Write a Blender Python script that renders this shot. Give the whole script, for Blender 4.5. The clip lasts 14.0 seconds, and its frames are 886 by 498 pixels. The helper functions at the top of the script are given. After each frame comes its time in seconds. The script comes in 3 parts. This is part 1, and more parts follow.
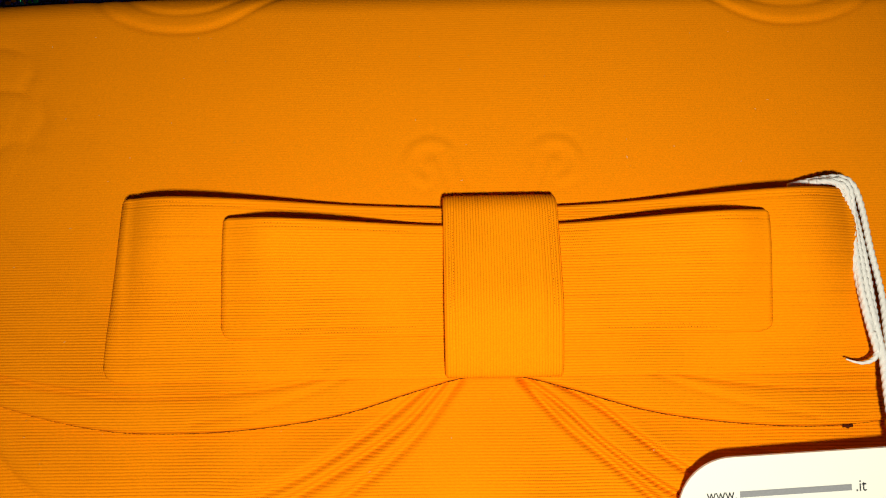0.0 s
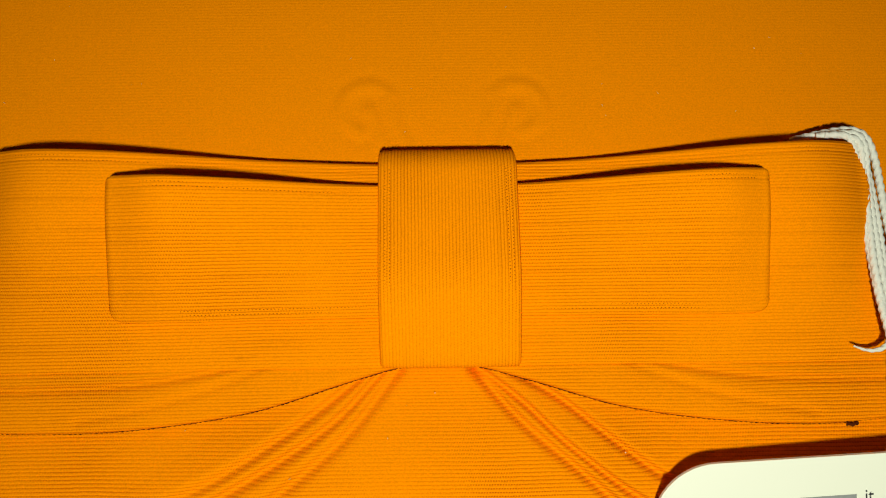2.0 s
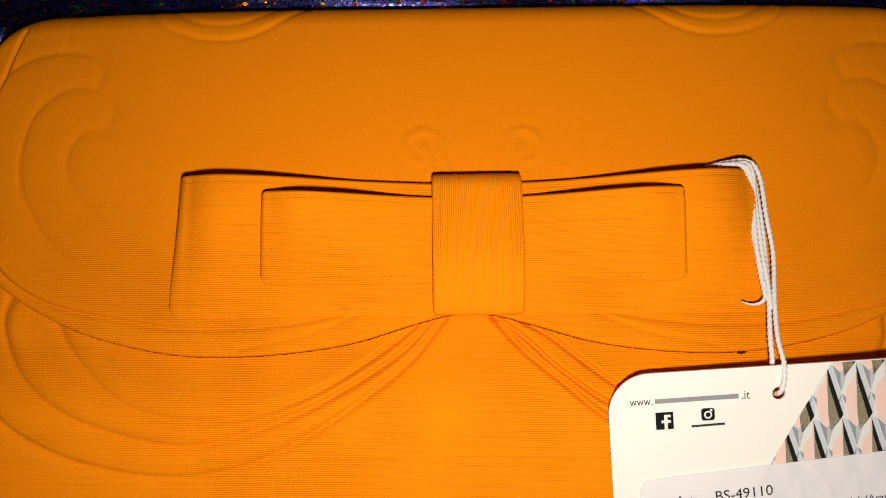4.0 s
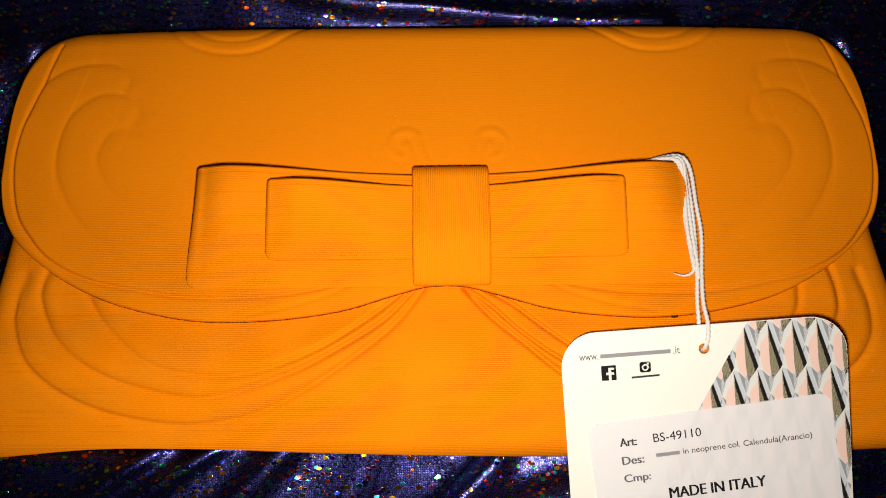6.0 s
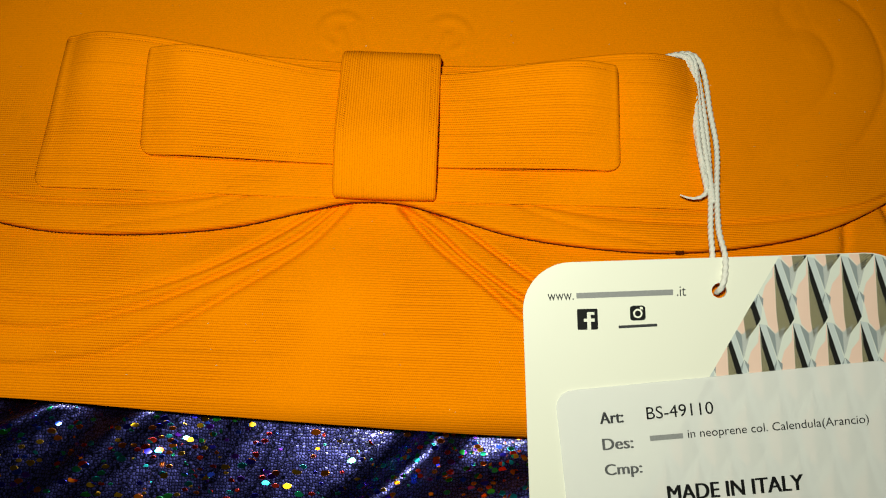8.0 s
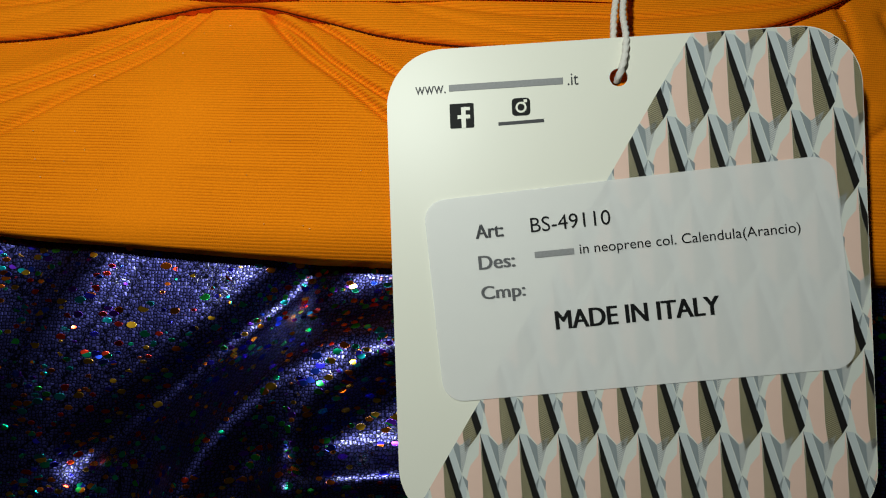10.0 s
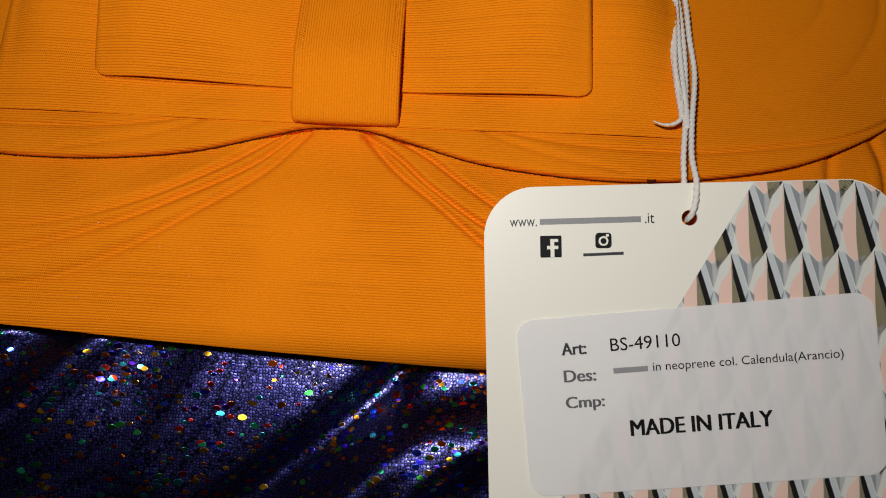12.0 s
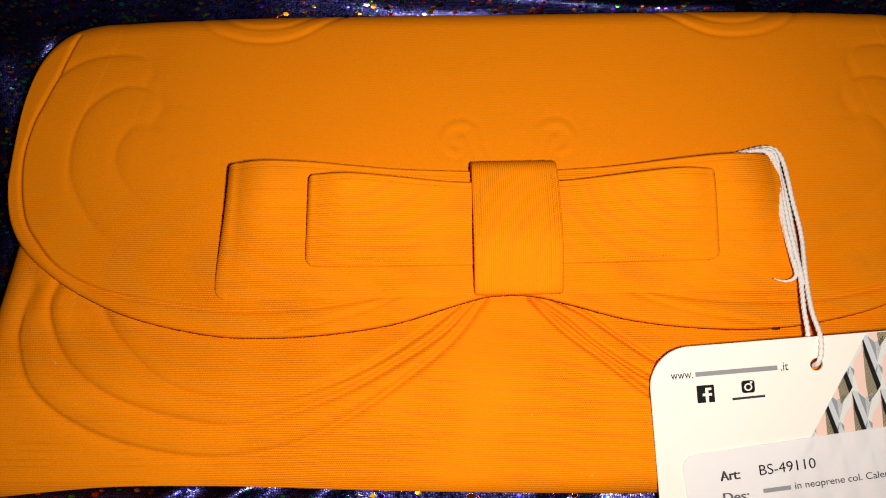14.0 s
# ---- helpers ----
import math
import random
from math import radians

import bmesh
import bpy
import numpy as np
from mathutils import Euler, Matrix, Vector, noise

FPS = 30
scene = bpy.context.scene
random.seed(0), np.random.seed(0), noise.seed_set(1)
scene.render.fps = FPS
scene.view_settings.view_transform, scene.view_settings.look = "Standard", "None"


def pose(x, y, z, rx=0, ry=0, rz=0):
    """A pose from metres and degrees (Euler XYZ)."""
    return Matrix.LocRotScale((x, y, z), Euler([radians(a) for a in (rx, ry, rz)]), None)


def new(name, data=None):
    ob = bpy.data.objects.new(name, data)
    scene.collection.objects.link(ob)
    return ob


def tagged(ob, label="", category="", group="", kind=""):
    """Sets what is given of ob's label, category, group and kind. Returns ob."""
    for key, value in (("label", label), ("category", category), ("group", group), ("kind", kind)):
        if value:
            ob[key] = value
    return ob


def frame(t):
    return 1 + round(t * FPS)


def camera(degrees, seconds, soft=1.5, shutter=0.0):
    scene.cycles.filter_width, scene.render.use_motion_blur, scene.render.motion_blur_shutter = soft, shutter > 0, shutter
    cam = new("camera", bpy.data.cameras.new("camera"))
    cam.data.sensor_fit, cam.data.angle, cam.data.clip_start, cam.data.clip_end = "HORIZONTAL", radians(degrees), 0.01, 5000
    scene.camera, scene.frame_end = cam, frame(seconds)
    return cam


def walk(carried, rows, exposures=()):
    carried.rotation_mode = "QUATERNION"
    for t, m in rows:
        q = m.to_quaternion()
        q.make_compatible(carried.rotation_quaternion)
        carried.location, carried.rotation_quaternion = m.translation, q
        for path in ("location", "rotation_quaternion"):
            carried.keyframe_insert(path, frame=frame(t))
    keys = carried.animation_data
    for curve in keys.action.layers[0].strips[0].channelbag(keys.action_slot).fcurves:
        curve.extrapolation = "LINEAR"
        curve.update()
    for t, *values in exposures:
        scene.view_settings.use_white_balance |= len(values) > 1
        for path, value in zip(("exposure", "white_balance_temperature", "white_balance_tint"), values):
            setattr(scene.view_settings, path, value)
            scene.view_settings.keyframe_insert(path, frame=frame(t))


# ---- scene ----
# ---- camera and its walk ----
cam = camera(67.94, 14.0, soft=1.1)
ROWS = [
    (0, -0.01220, -0.00410, 0.17535, 4.019, -0.007, -0.977),
    (0.5, -0.00983, -0.00618, 0.15548, 3.064, -2.000, -0.494),
    (1, -0.00031, -0.00132, 0.14720, 1.408, -1.243, -0.425),
    (1.5, -0.00414, -0.00225, 0.14659, 1.009, -1.810, -0.307),
    (2, -0.00329, -0.00213, 0.15259, 0.733, -1.184, -0.886),
    (2.5, -0.00345, -0.00183, 0.16675, 0.865, -0.930, -0.683),
    (2.7, -0.00587, -0.00113, 0.17145, 0.802, -1.273, -0.863),
    (4.8, -0.00901, -0.01533, 0.23276, 2.271, 0.846, -0.671),
    (5, -0.00880, -0.01624, 0.23461, 2.057, -0.187, -0.706),
    (5.5, -0.00560, -0.01710, 0.24221, 2.748, -0.324, -1.096),
    (6, -0.00501, -0.02377, 0.24388, 3.946, -0.620, -0.748),
    (6.5, -0.00485, -0.02474, 0.24144, 4.553, -0.540, -0.645),
    (7, -0.00603, -0.02688, 0.24003, 4.924, -0.531, -0.707),
    (7.5, 0.00515, -0.03593, 0.21981, 5.800, 0.095, 1.066),
    (8, 0.01373, -0.05541, 0.18954, 8.689, -0.550, 2.115),
    (8.5, 0.03263, -0.06689, 0.17220, 6.396, 0.835, 1.765),
    (9, 0.04249, -0.08095, 0.16418, 6.674, 1.656, 2.009),
    (9.2, 0.04561, -0.08438, 0.16204, 6.935, 1.982, 1.966),
    (11.3, 0.05020, -0.09052, 0.16501, 9.851, 2.346, 3.436),
    (11.5, 0.04245, -0.07886, 0.17073, 5.655, 0.687, 2.829),
    (12, 0.02561, -0.06666, 0.18226, 7.294, 0.387, 3.021),
    (12.5, -0.00496, -0.04584, 0.19991, 6.787, 0.881, 1.894),
    (13, -0.02131, -0.03037, 0.21234, 8.356, 0.868, 0.955),
    (13.5, -0.02175, -0.02963, 0.21491, 8.342, 0.331, -0.590),
    (14, -0.02201, -0.03039, 0.21799, 7.060, -0.406, -1.057),
]
EXPOSURES = [
    (0.0, -0.13, 6500, 8), (0.5, -0.26, 6500, 4), (1.0, -0.36, 6500, -8), (1.5, -0.37, 6500, -18), (2.0, -0.39, 6500, -6), (2.7, -0.38, 6500, 8), (5.0, -0.18, 6500, 25), (6.5, -0.14, 6500, 12), (7.5, -0.18, 6500, -4),
    (8.0, -0.46, 6500, -4), (8.5, -0.74, 6200, -5), (9.2, -0.88, 5950, -1), (11.5, -0.95, 5800, 5), (12.0, -0.90, 6100, 17), (12.5, -0.58, 6400, 30),
    (13.0, -0.20, 6500, 42), (13.5, -0.14, 6500, 34), (14.0, -0.22, 6500, 22),
]
walk(cam, [(t, pose(*p)) for t, *p in ROWS], EXPOSURES)

# ---- light: one small white torch in a dark room ----
world = bpy.data.worlds.new("dark_room")
world.use_nodes = True
world.node_tree.nodes["Background"].inputs[0].default_value = (0.9, 0.85, 0.8, 1)
world.node_tree.nodes["Background"].inputs[1].default_value = 0.01
scene.world = world
torch = bpy.data.lights.new("torch", "POINT")
torch.energy, torch.color, torch.shadow_soft_size = 2.25, (1.0, 0.965, 0.86), 0.006
new("torch", torch).location = (-0.002, -0.036, 0.223)

MM = 0.001


# ---- node helpers and materials ----
def mat(name):
    m = bpy.data.materials.new(name)
    m.use_nodes = True
    nt = m.node_tree
    return m, nt, nt.nodes["Principled BSDF"]


def node(nt, kind, **values):
    n = nt.nodes.new(kind)
    for key, value in values.items():
        n.inputs[key.replace("_", " ")].default_value = value
    return n


def math_node(nt, op, a, b=None):
    n = nt.nodes.new("ShaderNodeMath")
    n.operation = op
    for i, v in enumerate((a, b)):
        if v is None:
            continue
        if isinstance(v, (int, float)):
            n.inputs[i].default_value = v
        else:
            nt.links.new(v, n.inputs[i])
    return n.outputs[0]


def mix_color(nt, fac, a, b, blend="MIX"):
    n = nt.nodes.new("ShaderNodeMix")
    n.data_type, n.blend_type = "RGBA", blend
    for sock, v in ((n.inputs[0], fac), (n.inputs[6], a), (n.inputs[7], b)):
        if isinstance(v, (int, float, tuple)):
            sock.default_value = v
        else:
            nt.links.new(v, sock)
    return n.outputs[2]


def ramp(nt, fac, stops):
    n = nt.nodes.new("ShaderNodeValToRGB")
    while len(n.color_ramp.elements) < len(stops):
        n.color_ramp.elements.new(0.5)
    for e, (p, c) in zip(n.color_ramp.elements, stops):
        e.position, e.color = p, (c, c, c, 1) if isinstance(c, float) else c
    nt.links.new(fac, n.inputs[0])
    return n.outputs[0]


def neoprene(name, rib_axis, gap, relief, gain=1.0, rubbed=False):
    """Marigold knitted neoprene: fine ribs 0.55 mm apart across rib_axis, made of small stitches; gap: tone of the
    shade painted between ribs.
    """
    m, nt, p = mat(name)
    at = node(nt, "ShaderNodeTexCoord").outputs["Object"]
    sep = node(nt, "ShaderNodeSeparateXYZ")
    nt.links.new(at, sep.inputs[0])
    along, across = (sep.outputs["X"], sep.outputs["Y"]) if rib_axis == "Y" else (sep.outputs["Y"], sep.outputs["X"])

    def noisy(scale, detail):
        n = node(nt, "ShaderNodeTexNoise", Scale=scale, Detail=detail)
        nt.links.new(at, n.inputs["Vector"])
        return n.outputs[0]

    bent = math_node(nt, "ADD", across, math_node(nt, "MULTIPLY", noisy(40.0, 2.0), 0.0006))
    bent = math_node(nt, "ADD", bent, math_node(nt, "MULTIPLY", noisy(900.0, 1.0), 0.00013))
    ribs = math_node(nt, "SINE", math_node(nt, "MULTIPLY", bent, 2 * math.pi / 0.00058))
    # every other row of stitches is set off by half a stitch
    row = math_node(nt, "FLOOR", math_node(nt, "DIVIDE", bent, 0.00058))
    shift = math_node(nt, "MULTIPLY", math_node(nt, "MODULO", row, 2.0), 0.00023)
    knit = math_node(nt, "SINE", math_node(nt, "MULTIPLY", math_node(nt, "ADD", along, shift), 2 * math.pi / 0.00046))
    worn = ramp(nt, noisy(26.0, 3.0), [(0.38, 0.30), (0.62, 1.0)])
    if rubbed:
        # the upper part of the flap is smooth, its ribs show towards the scalloped edge
        height = math_node(nt, "ADD", math_node(nt, "MULTIPLY", sep.outputs["Y"], 10.0), 0.5)
        worn = math_node(nt, "MULTIPLY", worn, ramp(nt, height, [(0.34, 1.0), (0.66, 0.22)]))
    lean = ramp(nt, noisy(75.0, 3.0), [(0.42, 0.0), (0.62, 1.0)])
    fine = noisy(3200.0, 2.0)
    stitch = math_node(nt, "MULTIPLY", math_node(nt, "MULTIPLY", knit, lean), 0.36)
    shape = math_node(nt, "ADD", ribs, stitch)
    high = math_node(nt, "ADD", math_node(nt, "MULTIPLY", shape, worn), math_node(nt, "MULTIPLY", fine, 1.6))
    bump = node(nt, "ShaderNodeBump", Strength=0.6, Distance=relief)
    nt.links.new(high, bump.inputs["Height"])
    nt.links.new(bump.outputs[0], p.inputs["Normal"])
    tone = mix_color(nt, noisy(14.0, 4.0), (0.77 * gain, 0.209 * gain, 0.001, 1), (0.86 * gain, 0.242 * gain, 0.001, 1))
    # shade between the ribs, painted as a deeper, redder orange
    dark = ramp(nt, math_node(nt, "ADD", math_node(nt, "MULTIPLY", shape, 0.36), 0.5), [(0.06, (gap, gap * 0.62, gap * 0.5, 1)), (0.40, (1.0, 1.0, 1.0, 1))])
    # some rows are pulled open, in stretches; the shade in them is painted darker
    pick = node(nt, "ShaderNodeTexWhiteNoise")
    pick.noise_dimensions = "1D"
    nt.links.new(row, pick.inputs["W"])
    pulled = math_node(nt, "MULTIPLY", ramp(nt, pick.outputs["Value"], [(0.84, 0.0), (0.90, 1.0)]), ramp(nt, noisy(60.0, 2.0), [(0.45, 0.0), (0.58, 1.0)]))
    pulled = math_node(nt, "MULTIPLY", pulled, 0.0 if rubbed else 0.12)
    tone = mix_color(nt, pulled, tone, mix_color(nt, 1.0, tone, (0.35, 0.30, 0.3, 1), "MULTIPLY"))
    grain = ramp(nt, fine, [(0.3, 0.9), (0.7, 1.08)])
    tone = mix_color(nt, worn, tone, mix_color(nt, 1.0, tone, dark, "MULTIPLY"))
    tone = mix_color(nt, 1.0, tone, grain, "MULTIPLY")
    nt.links.new(tone, p.inputs["Base Color"])
    p.inputs["Roughness"].default_value = 0.85
    p.inputs["Specular IOR Level"].default_value = 0.03
    return m


def plain(name, color, rough=0.6, spread=0.06, scale=300.0, bump=0.0, spec=0.3):
    """A surface of one colour with a little unevenness in tone and relief."""
    m, nt, p = mat(name)
    at = node(nt, "ShaderNodeTexCoord").outputs["Object"]
    n = node(nt, "ShaderNodeTexNoise", Scale=scale, Detail=4.0)
    nt.links.new(at, n.inputs["Vector"])
    dark = tuple(c * (1 - spread) for c in color) + (1,)
    nt.links.new(mix_color(nt, n.outputs[0], dark, (*color, 1)), p.inputs["Base Color"])
    p.inputs["Roughness"].default_value, p.inputs["Specular IOR Level"].default_value = rough, spec
    if bump:
        b = node(nt, "ShaderNodeBump", Strength=0.6, Distance=bump)
        nt.links.new(n.outputs[0], b.inputs["Height"])
        nt.links.new(b.outputs[0], p.inputs["Normal"])
    return m


def hatched(name, light, dark, pitch, turn):
    """Printed hatching: thin parallel lines."""
    m, nt, p = mat(name)
    at = node(nt, "ShaderNodeTexCoord").outputs["Object"]
    mp = node(nt, "ShaderNodeMapping")
    mp.inputs["Rotation"].default_value = (0, 0, radians(turn))
    nt.links.new(at, mp.inputs["Vector"])
    sep = node(nt, "ShaderNodeSeparateXYZ")
    nt.links.new(mp.outputs[0], sep.inputs[0])
    line = math_node(nt, "SINE", math_node(nt, "MULTIPLY", sep.outputs["X"], 2 * math.pi / pitch))
    fac = ramp(nt, math_node(nt, "MULTIPLY_ADD", line, 0.5), [(0.3, 0.0), (0.6, 1.0)])
    nt.links.new(mix_color(nt, fac, (*dark, 1), (*light, 1)), p.inputs["Base Color"])
    p.inputs["Roughness"].default_value = 0.4
    return m


def holographic(name):
    """Navy foil cloth: small scales, each turned its own way; scattered ones shine in rainbow colours."""
    m, nt, p = mat(name)
    at = node(nt, "ShaderNodeTexCoord").outputs["Object"]
    cells = node(nt, "ShaderNodeTexVoronoi", Scale=1450.0, Randomness=0.6)
    edge = node(nt, "ShaderNodeTexVoronoi", Scale=1450.0, Randomness=0.6)
    edge.feature = "DISTANCE_TO_EDGE"
    for n in (cells, edge):
        nt.links.new(at, n.inputs["Vector"])
    # the rainbow glints are larger round dots, sown among the scales
    dots = node(nt, "ShaderNodeTexVoronoi", Scale=560.0, Randomness=0.95)
    stretch = node(nt, "ShaderNodeMapping")
    stretch.inputs["Rotation"].default_value, stretch.inputs["Scale"].default_value = (0, 0, radians(-25)), (0.9, 1.45, 1.0)
    nt.links.new(at, stretch.inputs["Vector"])
    nt.links.new(stretch.outputs[0], dots.inputs["Vector"])
    tell = nt.nodes.new("ShaderNodeSeparateColor")
    nt.links.new(dots.outputs["Color"], tell.inputs[0])
    zone = node(nt, "ShaderNodeTexNoise", Scale=34.0, Detail=1.0)
    nt.links.new(at, zone.inputs["Vector"])
    crowd = node(nt, "ShaderNodeTexNoise", Scale=70.0, Detail=2.0)
    nt.links.new(at, crowd.inputs["Vector"])
    thick = math_node(nt, "MULTIPLY", math_node(nt, "SUBTRACT", crowd.outputs[0], 0.5), 0.9)
    turn = math_node(nt, "ADD", math_node(nt, "MULTIPLY", zone.outputs[0], 2.0), math_node(nt, "MULTIPLY", tell.outputs[1], 0.7))
    rainbow = nt.nodes.new("ShaderNodeValToRGB")
    rainbow.color_ramp.interpolation = "CONSTANT"
    hues = [(0.95, 0.05, 0.015), (0.98, 0.22, 0.008), (0.05, 0.04, 0.95), (0.98, 0.55, 0.03), (0.05, 0.70, 0.35), (0.04, 0.10, 0.98), (0.22, 0.04, 0.95), (0.08, 0.75, 0.12), (0.98, 0.30, 0.01), (0.05, 0.60, 0.75)]
    while len(rainbow.color_ramp.elements) < len(hues):
        rainbow.color_ramp.elements.new(0.5)
    for i, (e, hue) in enumerate(zip(rainbow.color_ramp.elements, hues)):
        e.position, e.color = i / len(hues), (*hue, 1)
    nt.links.new(math_node(nt, "FRACT", turn), rainbow.inputs[0])
    coloured = math_node(nt, "MULTIPLY", ramp(nt, math_node(nt, "ADD", tell.outputs[0], thick), [(0.52, 0.0), (0.53, 1.0)]), ramp(nt, math_node(nt, "ADD", dots.outputs["Distance"], math_node(nt, "MULTIPLY", tell.outputs[2], 0.26)), [(0.54, 1.0), (0.62, 0.0)]))
    base = mix_color(nt, coloured, (0.055, 0.055, 0.25, 1), rainbow.outputs[0])
    seam = math_node(nt, "MAXIMUM", coloured, ramp(nt, edge.outputs["Distance"], [(0.04, 0.05), (0.2, 1.0)]))
    nt.links.new(mix_color(nt, 1.0, base, seam, "MULTIPLY"), p.inputs["Base Color"])
    # the plain scales lean a little, the rainbow ones a lot
    white = node(nt, "ShaderNodeTexWhiteNoise")
    spot = nt.nodes.new("ShaderNodeMix")
    spot.data_type = "VECTOR"
    nt.links.new(coloured, spot.inputs[0])
    nt.links.new(cells.outputs["Position"], spot.inputs[4])
    nt.links.new(dots.outputs["Position"], spot.inputs[5])
    nt.links.new(spot.outputs[1], white.inputs["Vector"])
    off = nt.nodes.new("ShaderNodeVectorMath")
    off.operation = "SUBTRACT"
    nt.links.new(white.outputs["Color"], off.inputs[0])
    off.inputs[1].default_value = (0.5, 0.5, 0.5)
    lean = math_node(nt, "ADD", math_node(nt, "MULTIPLY", coloured, 0.31), 0.13)
    sc = nt.nodes.new("ShaderNodeVectorMath")
    sc.operation = "SCALE"
    nt.links.new(off.outputs[0], sc.inputs[0])
    nt.links.new(lean, sc.inputs["Scale"])
    geo = node(nt, "ShaderNodeNewGeometry")
    add = nt.nodes.new("ShaderNodeVectorMath")
    nt.links.new(geo.outputs["Normal"], add.inputs[0])
    nt.links.new(sc.outputs[0], add.inputs[1])
    nrm = nt.nodes.new("ShaderNodeVectorMath")
    nrm.operation = "NORMALIZE"
    nt.links.new(add.outputs[0], nrm.inputs[0])
    dome = node(nt, "ShaderNodeBump", Strength=0.55, Distance=0.00016)
    nt.links.new(math_node(nt, "MAXIMUM", math_node(nt, "SMOOTH_MIN", edge.outputs["Distance"], 0.35), math_node(nt, "MULTIPLY", coloured, 0.35)), dome.inputs["Height"])
    nt.links.new(nrm.outputs[0], dome.inputs["Normal"])
    nt.links.new(dome.outputs[0], p.inputs["Normal"])
    p.inputs["Metallic"].default_value = 1.0
    rough = math_node(nt, "ADD", math_node(nt, "MULTIPLY", coloured, -0.19), 0.36)
    nt.links.new(rough, p.inputs["Roughness"])
    p.inputs["Coat Roughness"].default_value = 0.2
    nt.links.new(math_node(nt, "SUBTRACT", 0.5, math_node(nt, "MULTIPLY", coloured, 0.5)), p.inputs["Coat Weight"])
    nt.links.new(dome.outputs[0], p.inputs["Coat Normal"])
    return m


# the bow's higher gain offsets its painted gaps and paints in stronger light
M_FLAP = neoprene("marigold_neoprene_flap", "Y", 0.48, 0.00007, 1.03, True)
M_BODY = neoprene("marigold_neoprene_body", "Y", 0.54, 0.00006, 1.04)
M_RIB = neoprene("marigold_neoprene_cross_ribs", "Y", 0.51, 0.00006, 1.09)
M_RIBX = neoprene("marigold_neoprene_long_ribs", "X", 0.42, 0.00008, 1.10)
M_EDGE = plain("dark_cut_edge", (0.09, 0.016, 0.003), 0.95, 0.5, 900.0, 0.0002, 0.05)
M_HOLE = plain("needle_hole", (0.25, 0.055, 0.002), 0.9, 0.2, 2000.0, 0.0, 0.05)
M_CARD = plain("white_card", (0.80, 0.785, 0.675), 0.40, 0.02, 120.0, 0.00002, 0.35)
M_STICKER, _nt, _p = mat("translucent_sticker")
_p.inputs["Base Color"].default_value, _p.inputs["Roughness"].default_value = (0.92, 0.91, 0.885, 1), 0.45
_p.inputs["Alpha"].default_value = 0.56
M_INK = plain("black_ink", (0.008, 0.008, 0.008), 0.55, 0.2, 3000.0, 0.0, 0.12)
M_FADED = plain("worn_grey_ink", (0.16, 0.16, 0.165), 0.5, 0.75, 4500.0)
M_DARKINK = plain("dark_grey_ink", (0.045, 0.045, 0.05), 0.5, 0.6, 4500.0)
M_BAR = plain("thin_grey_ink", (0.30, 0.30, 0.30), 0.5, 0.3, 2500.0)
M_BLACK = plain("black_print", (0.014, 0.013, 0.012), 0.35, 0.2, 800.0)
M_PINK = plain("pink_print", (0.79, 0.56, 0.46), 0.35, 0.05, 400.0)
M_PALE = plain("pale_grey_print", (0.67, 0.685, 0.62), 0.35, 0.06, 400.0)
M_SILVER = plain("light_grey_print", (0.53, 0.57, 0.57), 0.35, 0.06, 400.0)
M_GREY = plain("mid_grey_print", (0.27, 0.30, 0.31), 0.35, 0.1, 400.0)
M_DHATCH = hatched("dark_hatching", (0.42, 0.37, 0.22), (0.02, 0.018, 0.01), 0.00031, -62)
M_LHATCH = hatched("light_hatching", (0.62, 0.63, 0.60), (0.26, 0.27, 0.27), 0.00031, 60)
M_CORD = plain("white_cotton", (0.80, 0.77, 0.70), 0.9, 0.25, 3500.0, 0.0002, 0.1)
M_LINT = plain("pale_lint", (0.85, 0.70, 0.42), 0.9, 0.2, 2000.0, 0.0, 0.1)
M_CLOTH = holographic("holographic_cloth")
M_WALL = plain("wall_paint", (0.55, 0.52, 0.48), 0.9, 0.08, 6.0, 0.001)


# ---- mesh helpers ----
def mesh_of(name, verts, faces, material, parent=None, label="", smooth=True):
    me = bpy.data.meshes.new(name)
    me.from_pydata([tuple(v) for v in verts], [], [tuple(f) for f in faces])
    me.materials.append(material)
    if smooth:
        me.shade_smooth()
    me.update()
    ob = new(name, me)
    if parent:
        ob.parent = parent
    return tagged(ob, label)


def part(name, bm, material, parent, label="", smooth=False):
    me = bpy.data.meshes.new(name)
    bm.to_mesh(me)
    bm.free()
    me.materials.append(material)
    if smooth:
        me.shade_smooth()
    ob = new(name, me)
    ob.parent = parent
    return tagged(ob, label)


def grid_faces(rows, cols, closed_r=False, closed_c=False, start=0):
    r = np.arange(rows if closed_r else rows - 1)[:, None]
    c = np.arange(cols if closed_c else cols - 1)[None, :]
    r2, c2 = (r + 1) % rows, (c + 1) % cols
    f = np.stack([r * cols + c, r * cols + c2, r2 * cols + c2, r2 * cols + c], -1).reshape(-1, 4)
    return (f + start).tolist()


def smooth01(a, b, x):
    t = np.clip((np.asarray(x, float) - a) / (b - a), 0, 1)
    return t * t * (3 - 2 * t)


def spline(points, n=60):
    """A Catmull-Rom curve through a few points."""
    p = np.asarray(points, float)
    p = np.vstack([2 * p[0] - p[1], p, 2 * p[-1] - p[-2]])
    out = []
    segs = len(p) - 3
    per = max(2, n // segs)
    for i in range(segs):
        a, b, c, d = p[i : i + 4]
        for t in np.linspace(0, 1, per, endpoint=False):
            out.append(0.5 * (2 * b + (c - a) * t + (2 * a - 5 * b + 4 * c - d) * t**2 + (3 * b - a - 3 * c + d) * t**3))
    out.append(p[-2])
    return np.array(out)


